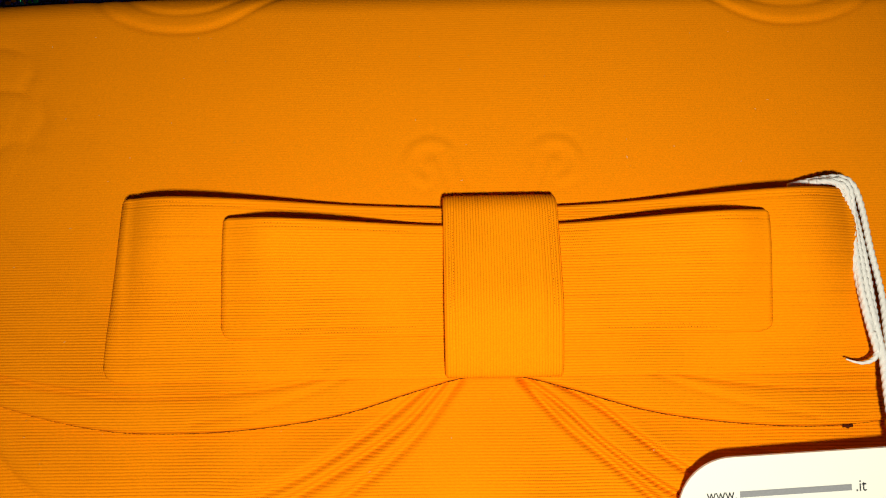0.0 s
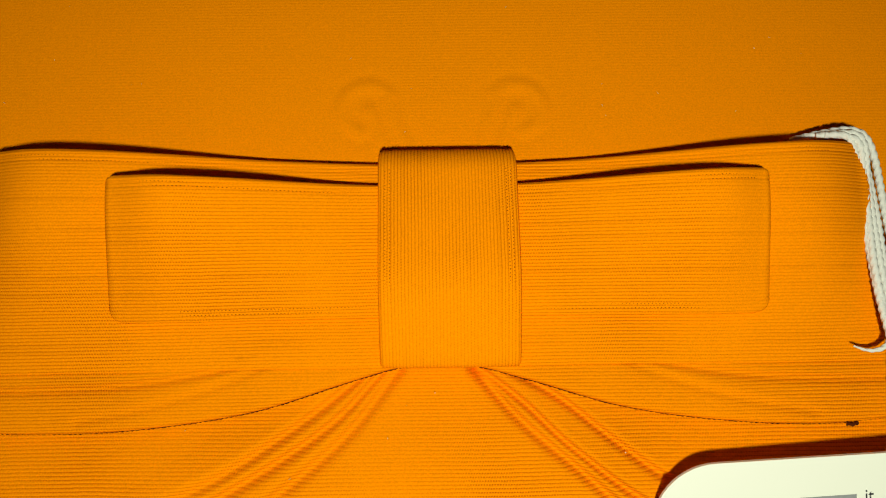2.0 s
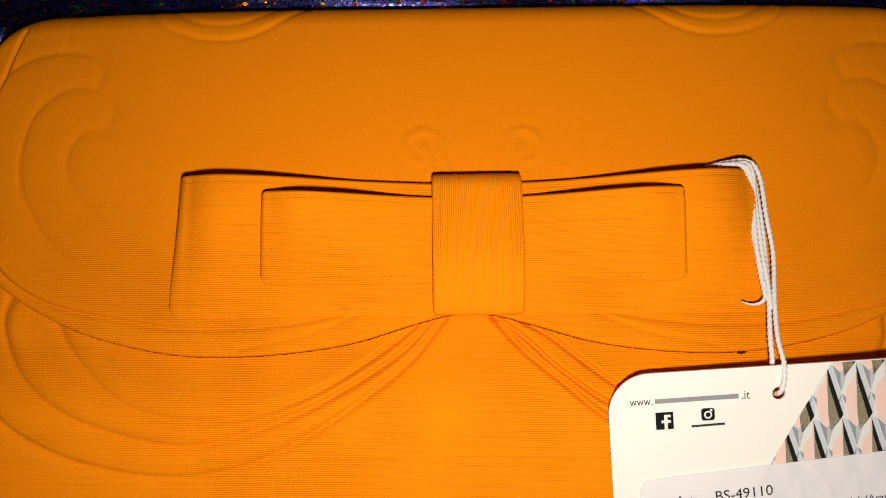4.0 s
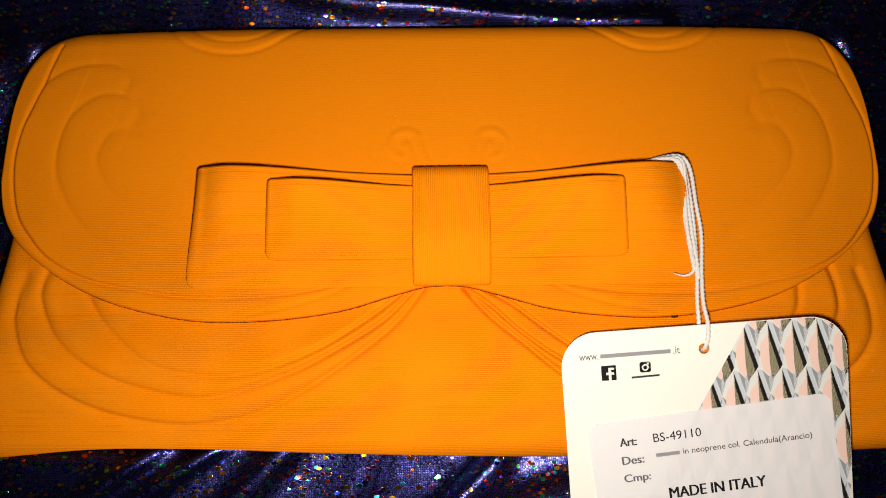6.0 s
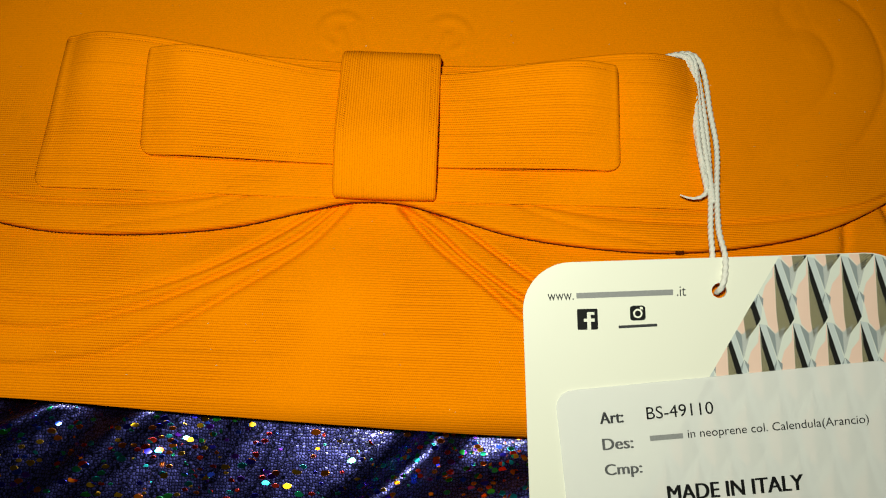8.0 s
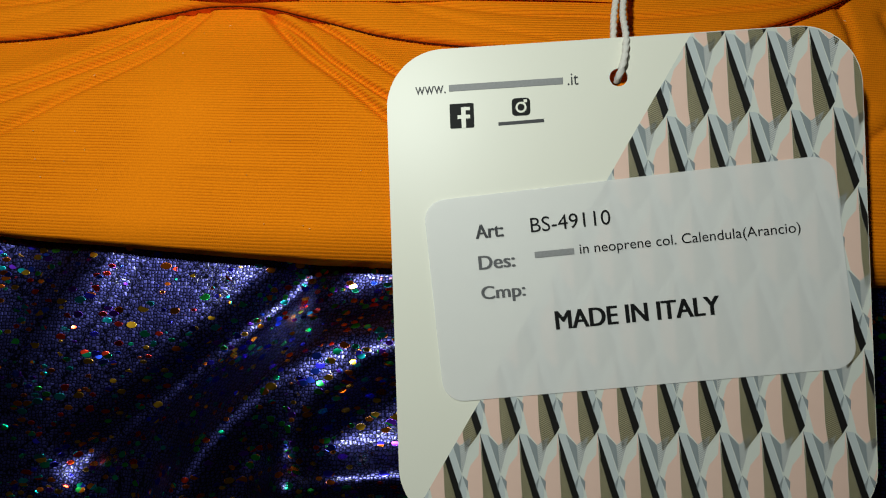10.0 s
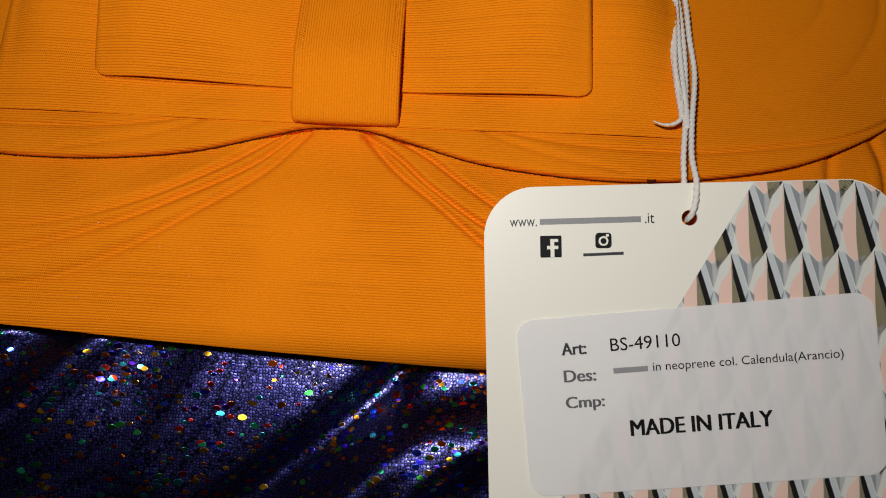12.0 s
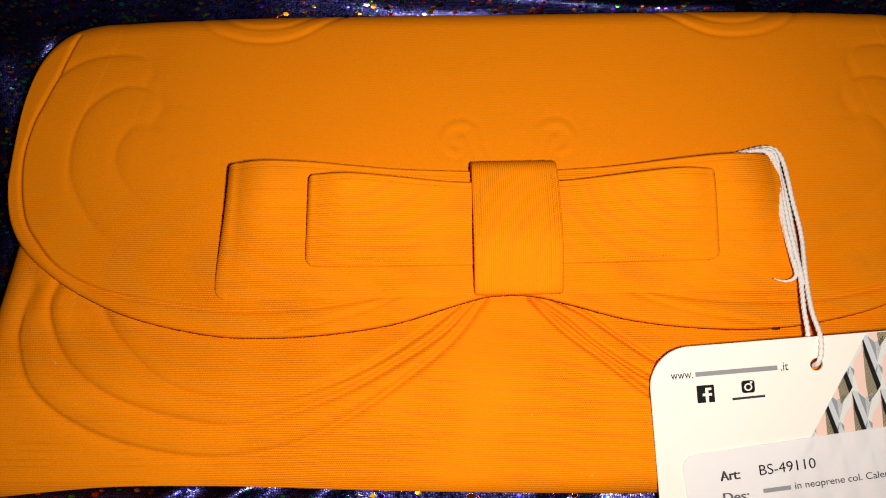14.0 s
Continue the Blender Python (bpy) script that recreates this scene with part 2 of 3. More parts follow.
def curve_y(xs, ys, x):
    """A smooth function through control values."""
    xs, ys = np.asarray(xs, float), np.asarray(ys, float)
    m = np.gradient(ys, xs)
    i = np.clip(np.searchsorted(xs, x) - 1, 0, len(xs) - 2)
    h = xs[i + 1] - xs[i]
    t = np.clip((x - xs[i]) / h, 0, 1)
    return (2 * t**3 - 3 * t**2 + 1) * ys[i] + (t**3 - 2 * t**2 + t) * h * m[i] + (3 * t**2 - 2 * t**3) * ys[i + 1] + (t**3 - t**2) * h * m[i + 1]


def signed_distance(x, y, line, reach=14.0):
    """Distance to a polyline, positive on its left; beyond reach: reach."""
    d = np.full(x.shape, reach)
    s = np.ones(x.shape)
    lo, hi = line.min(0) - reach, line.max(0) + reach
    near = (x > lo[0]) & (x < hi[0]) & (y > lo[1]) & (y < hi[1])
    px, py, bd, bs = x[near], y[near], d[near], s[near]
    for a, b in zip(line[:-1], line[1:]):
        e = b - a
        t = np.clip(((px - a[0]) * e[0] + (py - a[1]) * e[1]) / (e @ e), 0, 1)
        dx, dy = px - a[0] - t * e[0], py - a[1] - t * e[1]
        dd = np.hypot(dx, dy)
        closer = dd < bd
        bd = np.where(closer, dd, bd)
        bs = np.where(closer, np.sign(e[0] * dy - e[1] * dx), bs)
    d[near], s[near] = bd, bs
    return d, s


def emboss(x, y, line, groove=0.5, width=0.8, raise_left=0.6, fade=6.0):
    """A pressed crease along a line, with the cloth on its left puffed up."""
    d, s = signed_distance(x, y, line)
    z = -groove * np.exp(-((d / width) ** 2))
    lift = raise_left * np.exp(-d / fade) * smooth01(-1.0, 1.0, d * s)
    tip = np.minimum(np.hypot(x - line[0, 0], y - line[0, 1]), np.hypot(x - line[-1, 0], y - line[-1, 1]))
    return z + np.where(d < 13.9, lift * smooth01(0.0, 12.0, tip), 0.0)


def tube(path, radius, sides=10, ply=0, pitch=1.6, depth=0.16, taper=None):
    """Vertices and faces of a cord along a path (mm); ply: how many twisted strands its surface shows."""
    path = np.asarray(path, float)
    seg = np.r_[0, np.cumsum(np.linalg.norm(np.diff(path, axis=0), axis=1))]
    n = max(8, int(seg[-1] / 0.28))
    s = np.linspace(0, seg[-1], n)
    pts = np.stack([np.interp(s, seg, path[:, k]) for k in range(3)], 1)
    tan = np.gradient(pts, axis=0)
    tan /= np.linalg.norm(tan, axis=1)[:, None]
    up = np.cross(tan, np.tile((0.13, 0.2, 1.0), (n, 1)))
    up /= np.linalg.norm(up, axis=1)[:, None]
    side = np.cross(tan, up)
    ang = np.linspace(0, 2 * np.pi, sides, endpoint=False)
    verts = []
    for i in range(n):
        r = radius * (taper(s[i] / seg[-1]) if taper else 1.0)
        rr = r * (1 + depth * np.cos(ply * ang - 2 * np.pi * s[i] / pitch)) if ply else np.full(sides, r)
        verts.append(pts[i] + np.outer(np.cos(ang) * rr, up[i]) + np.outer(np.sin(ang) * rr, side[i]))
    faces = grid_faces(n, sides, closed_c=True)
    faces += [list(range(sides))[::-1], [(n - 1) * sides + k for k in range(sides)]]
    return np.concatenate(verts) * MM, faces


# ---- room ----
def slab(name, lo, hi, material, kind="structure", label="", category=""):
    bm = bmesh.new()
    bmesh.ops.create_cube(bm, size=1.0)
    for v in bm.verts:
        v.co = Vector([lo[k] + (v.co[k] + 0.5) * (hi[k] - lo[k]) for k in range(3)])
    ob = part(name, bm, material, None)
    return tagged(ob, label, category, kind=kind)


slab("wall_north", (-1.6, 1.5, -0.6), (1.6, 1.6, 2.0), M_WALL, label="plain wall in the dark room", category="wall")
slab("wall_south", (-1.6, -1.6, -0.6), (1.6, -1.5, 2.0), M_WALL, label="plain wall in the dark room", category="wall")
slab("wall_east", (1.5, -1.5, -0.6), (1.6, 1.5, 2.0), M_WALL, label="plain wall in the dark room", category="wall")
slab("wall_west", (-1.6, -1.5, -0.6), (-1.5, 1.5, 2.0), M_WALL, label="plain wall in the dark room", category="wall")
slab("ceiling", (-1.6, -1.6, 2.0), (1.6, 1.6, 2.1), M_WALL, label="plain ceiling of the dark room", category="ceiling")
slab("floor", (-1.5, -1.5, -0.6), (1.5, 1.5, -0.5), M_WALL, label="plain floor of the dark room", category="floor")

# ---- the cloth under the bag ----
CLOTH_FOLDS = [
    ([(-25, -149), (-16, -136), (-7, -123), (0, -111), (8, -102), (16, -95), (26, -89), (50, -82)], 7.0, 5.6),
    ([(24, -132), (18, -119), (15.5, -111), (16.5, -106), (21, -100.5), (28, -95.5), (36, -92), (60, -90)], 6.0, 4.2),
    ([(12, -117), (20, -115.5), (28, -115), (38, -114), (52, -115)], 5.0, 3.6),
    ([(26, -64), (18, -72), (12, -80), (0, -91), (-14, -103), (-28, -114)], -4.5, 4.5),
    ([(-130, -106), (-104, -89), (-89, -80), (-70, -68)], 3.4, 2.8),
    ([(-146, -106), (-120, -89), (-97, -74), (-84, -64)], 3.2, 3.0),
    ([(-84, -104), (-69, -88), (-55, -74), (-46, -64)], 3.2, 4.5),
    ([(-40, -100), (-30, -82), (-24, -66)], 1.4, 6.0),
    ([(-80, 96), (-40, 84), (-6, 81), (12, 79), (45, 77), (80, 76)], 5.0, 4.0),
    ([(-60, 108), (0, 98), (50, 92)], 3.0, 5.0),
    ([(124, 62), (131, 75), (139, 86), (154, 108)], 5.5, 3.0),
    ([(-175, -60), (-165, 0), (-172, 60)], 3.0, 8.0),
]


def cloth():
    def axis(near, far, n_near, n_far):
        a = np.linspace(-near, near, n_near)
        b = near + (far - near) * np.linspace(0, 1, n_far + 1)[1:] ** 2
        return np.r_[-b[::-1], a, b]

    x, y = np.meshgrid(axis(230, 1490, 300, 24), axis(190, 1490, 260, 24))
    z = np.zeros(x.shape)
    for pts, high, wide in CLOTH_FOLDS:
        d, s = signed_distance(x, y, spline(pts, 40), 30.0)
        z += high * np.exp(-((d / wide) ** 2))
    swell = np.array([[noise.noise(Vector((u * 0.016, v * 0.016, 2.0))) * 2.4 + noise.noise(Vector((u * 0.05, v * 0.05, 7.0))) * 0.8 for u, v in zip(ru, rv)] for ru, rv in zip(x, y)])
    z += swell
    # the soft bedding bulges up round the bag, most of all along its lower edge
    under = smooth01(153, 146, np.abs(x + 2)) * smooth01(72, 60, y) * smooth01(-70.5, -64, y)
    lower = smooth01(-66, -76, y)
    bulge = 31.5 * smooth01(-30, -72, y) + lower * (4.0 * smooth01(-20, -130, x) - 2.0 * smooth01(-90, -126, y) * smooth01(-2, -24, x)) + 6.0 * smooth01(40, 70, y) + 9.0 * smooth01(72, 112, y)
    z = (z + bulge) * (1 - under) - 3.2 * under - 1.0
    v = np.stack([x, y, z], -1).reshape(-1, 3)
    low = v.copy()
    low[:, 2] -= 1.5
    n = len(v)
    f = grid_faces(*x.shape)
    f2 = [[q + n for q in face[::-1]] for face in f]
    ob = mesh_of("holographic_cloth", np.concatenate([v, low]) * MM, f + f2, M_CLOTH)
    return tagged(ob, "dark navy holographic foil cloth with rainbow sparkles, lying in soft folds", "cloth")


cloth()
slab("bed_base", (-1.49, -1.49, -0.5), (1.49, 1.49, -0.012), M_WALL, kind="structure", label="plain flat support under the spread cloth", category="base")

# ---- the bag: shape of its front, in mm ----
CX = -2.0


def front(y):
    """Height of the flap's face above the cloth along the bag."""
    return curve_y([-80, -70, -60, -45, -30, -15, 0, 15, 30, 50, 66, 76], [39.0, 41.4, 42.2, 41.8, 39.0, 35.8, 32.6, 29.8, 27.4, 24.4, 21.5, 19.0], y)


def face_z(x, y):
    return front(y) - 5.0 * (np.abs(x - CX) / 147) ** 4 + 3.8 * np.exp(-(((x - 78) / 58) ** 2) - ((y + 40) / 24) ** 2)


def mirrored(pts):
    return [(-1.5 - x, y) for x, y in pts][::-1]


RIM = [(-134.5, 64.5), (-139.2, 50), (-145, 34), (-146.2, 20), (-142.8, 5), (-136.6, -4), (-128.5, -11.5), (-116, -17.5), (-100, -21), (-83, -23.6), (-68, -24), (-52, -23), (-36, -20.5), (-22, -19)]
CURL_A = [(-143, 40), (-139, 49), (-130, 55), (-120, 56.5), (-112, 55), (-109, 51), (-110, 46.5)]
CURL_B = [(-100, -12), (-111, -6), (-119, 0), (-126, 9), (-130.5, 19), (-130.5, 30), (-127, 39), (-118, 45), (-109, 44), (-105, 39), (-107, 33)]
CURL_C = [(-92, -2), (-103, 5), (-112, 13), (-116.5, 21), (-116, 27), (-112, 32), (-105, 32)]
TOP_ARC = [(-98, 71), (-89, 63.5), (-77, 60), (-64, 61.5), (-49, 71)]
TOP_ARC_IN = [(-91, 71), (-83, 66.2), (-75, 64.6), (-66, 65.8), (-58, 71)]
ARC_1 = [(-119, -17), (-116, -22), (-108, -32), (-93, -43), (-76, -47), (-60, -46), (-43, -40.5), (-28.5, -32.3), (-16, -23.5)]
ARC_2 = [(-130, -12), (-131, -23), (-124, -35), (-110, -45), (-93, -51), (-74, -53.5), (-52, -47.5), (-37, -40.8), (-21.5, -31.5), (-12, -22.5)]
ARC_3 = [(-138, -16), (-139, -26), (-138, -32), (-131, -43), (-119, -52), (-102, -58.5), (-81, -61.5), (-62, -59), (-47, -52.5), (-33, -44), (-19, -33.5), (-9, -22)]
RIGHT_1 = [(9, -21.5), (19, -27), (28, -34), (37.5, -40.5), (50, -45.5), (70, -47), (92, -43), (107, -32), (111, -24), (112, -18)]
RIGHT_2 = [(5, -22), (13, -28), (21.5, -35.7), (35.5, -45), (55, -51), (75, -53), (95, -50), (112, -42), (122, -32), (124, -24), (123, -14)]
RIGHT_3 = [(4, -22), (12.5, -31), (21, -38), (35, -49), (50, -55), (70, -60), (95, -58), (118, -50), (130, -40), (134, -30), (133, -18)]
INNER_FLAP = [(-64, -29.5), (-48, -26), (-36, -22), (-26, -17)]


def antenna(side):
    c = np.array((-14.5 if side < 0 else 13.8, 26.0))
    stalk = [(c[0] - side * 8.5, 15.0), (c[0] - side * 6.3, 20.5), (c[0] - side * 3.8, 27.0)]
    ring = [(c[0] + side * 5.0 * math.sin(a) - 0.0, c[1] + 4.8 * math.cos(a)) for a in np.radians([-50, -10, 35, 80, 125, 165])]
    return spline(stalk + ring, 50), spline([(px + side * 3.4, py - 1.2) for px, py in stalk], 12)


def flap_mesh(parent):
    """The closing flap: scalloped lower edge, rounded shoulders, pressed butterfly-wing lines."""
    cols, rows = 620, 300
    u = np.linspace(-1, 1, cols)
    t = 0.45 * u + 0.55 * np.sin(u * np.pi / 2)
    th = np.degrees(np.arcsin(np.clip(np.abs(t), 0, 1)))
    top = curve_y([0, 30, 52, 60, 65, 72, 78, 84, 90], [71.6, 71.6, 71.2, 70.8, 69.4, 64.5, 57.0, 43.0, 19.5], th)
    low = curve_y([0, 2.5, 6, 12, 20, 27.5, 36, 44, 54, 64, 71, 79, 90], [-21.0, -21.5, -23.8, -28.2, -31.0, -31.6, -30.4, -27.6, -20.6, -12.2, -6.0, 2.6, 19.0], th)
    low = low + 2.2 * smooth01(60, 110, CX + 148.3 * t) + 1.8 * smooth01(-75, -110, CX + 148.3 * t)
    v = np.linspace(0, 1, rows)
    v = 0.5 * v + 0.5 * (0.5 - 0.5 * np.cos(v * np.pi))
    x = np.repeat((CX + 148.3 * t)[None], rows, 0)
    y = low[None] + (top - low)[None] * v[:, None]
    z = face_z(x, y)
    for line, kw in (
        (RIM, dict(groove=0.75, width=0.75, raise_left=0.6, fade=7.0)),
        (CURL_A, dict(groove=0.22, width=1.8, raise_left=-0.4, fade=5.0)),
        (CURL_B, dict(groove=0.2, width=2.0, raise_left=-0.35, fade=5.0)),
        (CURL_C, dict(groove=0.18, width=2.2, raise_left=-0.25, fade=5.0)),
        (TOP_ARC, dict(groove=0.45, width=1.0, raise_left=0.5, fade=4.0)),
        (TOP_ARC_IN, dict(groove=0.35, width=1.0, raise_left=0.3, fade=3.0)),
        (INNER_FLAP, dict(groove=0.4, width=0.8, raise_left=0.5, fade=4.0)),
    ):
        z += emboss(x, y, spline(line, 70), **kw)
        z += emboss(x, y, spline(mirrored(line), 70), **kw)
    for side in (-1, 1):
        ring, inner = antenna(side)
        for line in (ring, inner):
            d, _ = signed_distance(x, y, line)
            z += 0.22 * np.exp(-((d / 1.2) ** 2)) - 0.10 * np.exp(-(((d - 2.0) / 0.9) ** 2))
    # edges: tight roll at the cut edge, wide roll over the bag's top
    flat = np.clip((np.hypot(x - CX, 0) - 100) / 47, 0, 1)
    d_low = (y - low[None]) * (1 - 0.6 * flat)
    d_side = (148.3 - np.abs(x - CX)) * 1.0
    d_top = top[None] - y
    r = 1.5
    d = np.minimum(d_low, d_side + 0.4)
    k = np.clip(1 - d / r, 0, 1)
    z -= r * (1 - np.sqrt(np.clip(1 - k * k, 0, 1)))
    k = np.clip(1 - d_top / 8.0, 0, 1)
    z -= 8.0 * (1 - np.sqrt(np.clip(1 - k * k, 0, 1)))
    verts = np.stack([x, y, z], -1)
    border = np.concatenate([verts[0], verts[1:, -1], verts[-1, -2::-1], verts[-2:0:-1, 0]])
    ids = np.arange(rows * cols).reshape(rows, cols)
    loop = np.concatenate([ids[0], ids[1:, -1], ids[-1, -2::-1], ids[-2:0:-1, 0]])
    foot = border.copy()
    on_top = smooth01(40, 66, border[:, 1])
    foot[:, 2] -= 3.0
    foot[:, 2] = foot[:, 2] * (1 - on_top) + 2.0 * on_top
    inset = foot.copy()
    centre = np.array((CX, 20.0))
    inset[:, :2] = centre + (foot[:, :2] - centre) * 0.94
    n, m = rows * cols, len(loop)
    nxt = np.roll(np.arange(m), -1)
    faces = grid_faces(rows, cols)
    faces += np.stack([loop, n + np.arange(m), n + nxt, loop[nxt]], 1).tolist()
    faces += np.stack([n + np.arange(m), n + m + np.arange(m), n + m + nxt, n + nxt], 1).tolist()
    ob = mesh_of("flap", np.concatenate([verts.reshape(-1, 3), foot, inset]) * MM, faces, M_FLAP, parent, "scalloped flap with pressed butterfly-wing lines")
    edge = np.stack([x[0], y[0], z[0] - 0.9], -1)
    return ob, edge


def body_mesh(parent):
    """The bag's body: padded front panel with swept creases, rolled sides and a flat back."""
    cols, rows = 900, 460
    v = np.linspace(0, 1, rows)
    v = 0.75 * v + 0.25 * (0.5 - 0.5 * np.cos(v * np.pi)) - 0.06 * np.sin(2 * np.pi * v) * 0.5
    yy = -73.8 + (68.0 + 73.8) * v
    half = curve_y([-74, -70, -60, -45, -30, -10, 10, 30, 50, 60, 66], [146.0, 147.6, 148.8, 149.2, 148.2, 146.0, 144.0, 141.0, 134.0, 126.0, 116.0], yy)
    u = np.linspace(-1, 1, cols)
    t = 0.55 * u + 0.3 * u**3 + 0.15 * np.sin(u * np.pi / 2)
    x = CX + half[:, None] * t[None]
    y = np.repeat(yy[:, None], cols, 1)
    y += smooth01(-40, -74, y) * curve_y([-150, -106, -80, -35, 26, 150], [0.6, 4.6, 4.4, 2.2, -0.2, -0.8], x)
    z = face_z(x, y) - 3.2 * smooth01(-46, -26, y)
    for line, right, g, w, up in ((ARC_1, RIGHT_1, 0.7, 1.0, 0.8), (ARC_2, RIGHT_2, 0.8, 1.0, 0.9), (ARC_3, RIGHT_3, 0.7, 1.3, 0.9)):
        soft = 0.84 * w + 0.88 * w * smooth01(25, 80, np.abs(x - CX))
        g = g * (1.9 - 0.9 * smooth01(25, 80, np.abs(x - CX)))
        z += emboss(x, y, spline(line, 80), g, soft, up, 5.0)
        z += emboss(x, y, spline(right, 80), g * 1.35, soft * 0.78, up, 5.0)
    d = np.minimum(half[:, None] - np.abs(x - CX), np.minimum(y + 74.6, 66.5 - y) * 1.0)
    r = 7.0
    k = np.clip(1 - d / r, 0, 1)
    z -= r * (1 - np.sqrt(np.clip(1 - k * k, 0, 1))) * 0.75
    verts = np.stack([x, y, z], -1)
    ids = np.arange(rows * cols).reshape(rows, cols)
    loop = np.concatenate([ids[0], ids[1:, -1], ids[-1, -2::-1], ids[-2:0:-1, 0]])
    border = verts.reshape(-1, 3)[loop]
    rings = [verts.reshape(-1, 3)]
    n, m = rows * cols, len(loop)
    nxt = np.roll(np.arange(m), -1)
    faces = grid_faces(rows, cols)
    prev = loop
    for i, (scale, high) in enumerate(((1.003, 0.75), (0.995, 0.45), (0.985, 0.15), (0.96, 0.0), (0.3, 0.0))):
        ring = border.copy()
        ring[:, :2] = (CX, -4) + (border[:, :2] - (CX, -4)) * scale
        ring[:, 2] = -1.5 + (border[:, 2] + 1.5) * high
        ids2 = n + i * m + np.arange(m)
        faces += np.stack([prev, ids2, ids2[nxt], prev[nxt]], 1).tolist()
        rings.append(ring)
        prev = ids2
    faces.append(prev.tolist())
    return mesh_of("body", np.concatenate(rings) * MM, faces, M_BODY, parent, "padded front panel with swept pressed creases")


def lean_of(y):
    """The bands of the bow stand higher along their upper edge."""
    return 0.14 + 1.05 * smooth01(-23, 13, y)


def pinch(x, y):
    """The knot draws the bands' upper edges in."""
    return np.where(y > 0, y * (1 - 0.165 * np.exp(-((x / 44) ** 2))), y)


def ribbon(name, path, width_axis, lo, hi, material, parent, half=0.95, label=""):
    """A flat band swept round a closed path. path: (along, height) pairs in mm; lo, hi: its edges across."""
    p = np.asarray(path, float)
    nxt, prv = np.roll(p, -1, 0), np.roll(p, 1, 0)
    tan = nxt - prv
    tan /= np.linalg.norm(tan, axis=1)[:, None]
    nor = np.stack([-tan[:, 1], tan[:, 0]], 1)
    if np.sum(p[:, 0] * nxt[:, 1] - nxt[:, 0] * p[:, 1]) > 0:
        nor = -nor
    w = hi - lo
    across = np.r_[0.0, 0.12, 0.4, 0.9, 1.15, 1.35, 1.6, 1.9, 2.1, 2.3, 2.6, np.linspace(3.2, w - 3.2, 20), w - 2.6, w - 2.3, w - 2.1, w - 1.9, w - 1.6, w - 1.35, w - 1.15, w - 0.9, w - 0.4, w - 0.12, w]
    e = np.minimum(across, w - across)
    high = half * np.sqrt(np.clip(1 - np.clip(1 - e / 0.9, 0, 1) ** 2, 0.02, 1))
    high = high - 0.16 * np.exp(-(((e - 1.25) / 0.16) ** 2)) - 0.16 * np.exp(-(((e - 2.0) / 0.16) ** 2))
    sect = np.concatenate([np.stack([across, high], 1), np.stack([across, -high], 1)[::-1]])
    along = p[:, None, 0] + nor[:, None, 0] * sect[None, :, 1]
    tall = p[:, None, 1] + nor[:, None, 1] * sect[None, :, 1]
    side = np.broadcast_to(lo + sect[None, :, 0], along.shape)
    x, y = (along, side) if width_axis == "y" else (side, along)
    if width_axis == "y":
        # the loops spread a little towards their lower edge
        x, y = x * (1 + 0.030 * smooth01(14, -20, y)), pinch(x, y)
        # rounded corners at both ends, more so along the lower edge
        gap = np.minimum(x - x.min(axis=0, keepdims=True), x.max(axis=0, keepdims=True) - x)
        mid = (lo + hi) / 2
        for r, edge_y in ((2.6 if hi - lo > 30 else 2.0, lo), (1.2, hi)):
            k = np.clip(1 - gap / r, 0, 1)
            pull = np.clip((side - mid) / (edge_y - mid), 0, 1)
            y = y + np.sign(mid - edge_y) * r * (1 - np.sqrt(1 - k * k)) * pull
    z = (tall * lean_of(y) if width_axis == "y" else tall) + face_z(x, y)
    ob = mesh_of(name, np.stack([x, y, z], -1).reshape(-1, 3) * MM, grid_faces(len(p), len(sect), True, True), material, parent, label)
    ob.data.update()
    return ob


def loop_path(x0, x1, lower, upper, bulge=0.9, n=90):
    """A flattened loop of band: lower and upper are functions of x; its ends are round."""
    xs = np.linspace(x0, x1, n)
    lo, up = lower(xs), upper(xs)
    pts = [(a, b) for a, b in zip(xs, lo)]
    g = (up[-1] - lo[-1]) / 2
    pts += [(x1 + bulge * g * math.sin(a), lo[-1] + g - g * math.cos(a)) for a in np.linspace(0, math.pi, 16)[1:-1]]
    pts += [(a, b) for a, b in zip(xs[::-1], up[::-1])]
    g = (up[0] - lo[0]) / 2
    pts += [(x0 - bulge * g * math.sin(a), up[0] - g + g * math.cos(a)) for a in np.linspace(0, math.pi, 16)[1:-1]]
    return pts


def loop_filler(name, x0, x1, lower, upper, lo, hi, parent):
    """Filler added inside a loop of band, so that its hollow doesn't show dark."""
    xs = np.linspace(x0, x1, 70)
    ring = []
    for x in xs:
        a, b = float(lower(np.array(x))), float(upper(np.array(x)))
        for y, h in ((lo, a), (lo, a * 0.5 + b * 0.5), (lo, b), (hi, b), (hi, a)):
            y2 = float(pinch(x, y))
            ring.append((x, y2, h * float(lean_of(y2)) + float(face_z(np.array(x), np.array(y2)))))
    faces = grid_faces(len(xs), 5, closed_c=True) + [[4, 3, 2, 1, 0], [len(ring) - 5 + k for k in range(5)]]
    return mesh_of(name, np.array(ring) * MM, faces, M_RIB, parent, "filler added inside the band so its hollow does not show dark", smooth=False)


def outer_up(x):
    # the end that hangs free keeps its height, the end under the string is pressed flat
    drop = np.where(x < 0, 4.0 * smooth01(62, 79, -x - 3) ** 2, 4.6 * smooth01(58, 78, x) ** 2)
    return 2.6 + 6.4 * smooth01(26, 66, np.abs(x + 3)) - drop


def inner_up(x):
    return 5.7 + 7.8 * smooth01(10, 48, np.abs(x + 1)) - 2.4 * smooth01(40, 56, np.abs(x + 1)) ** 2


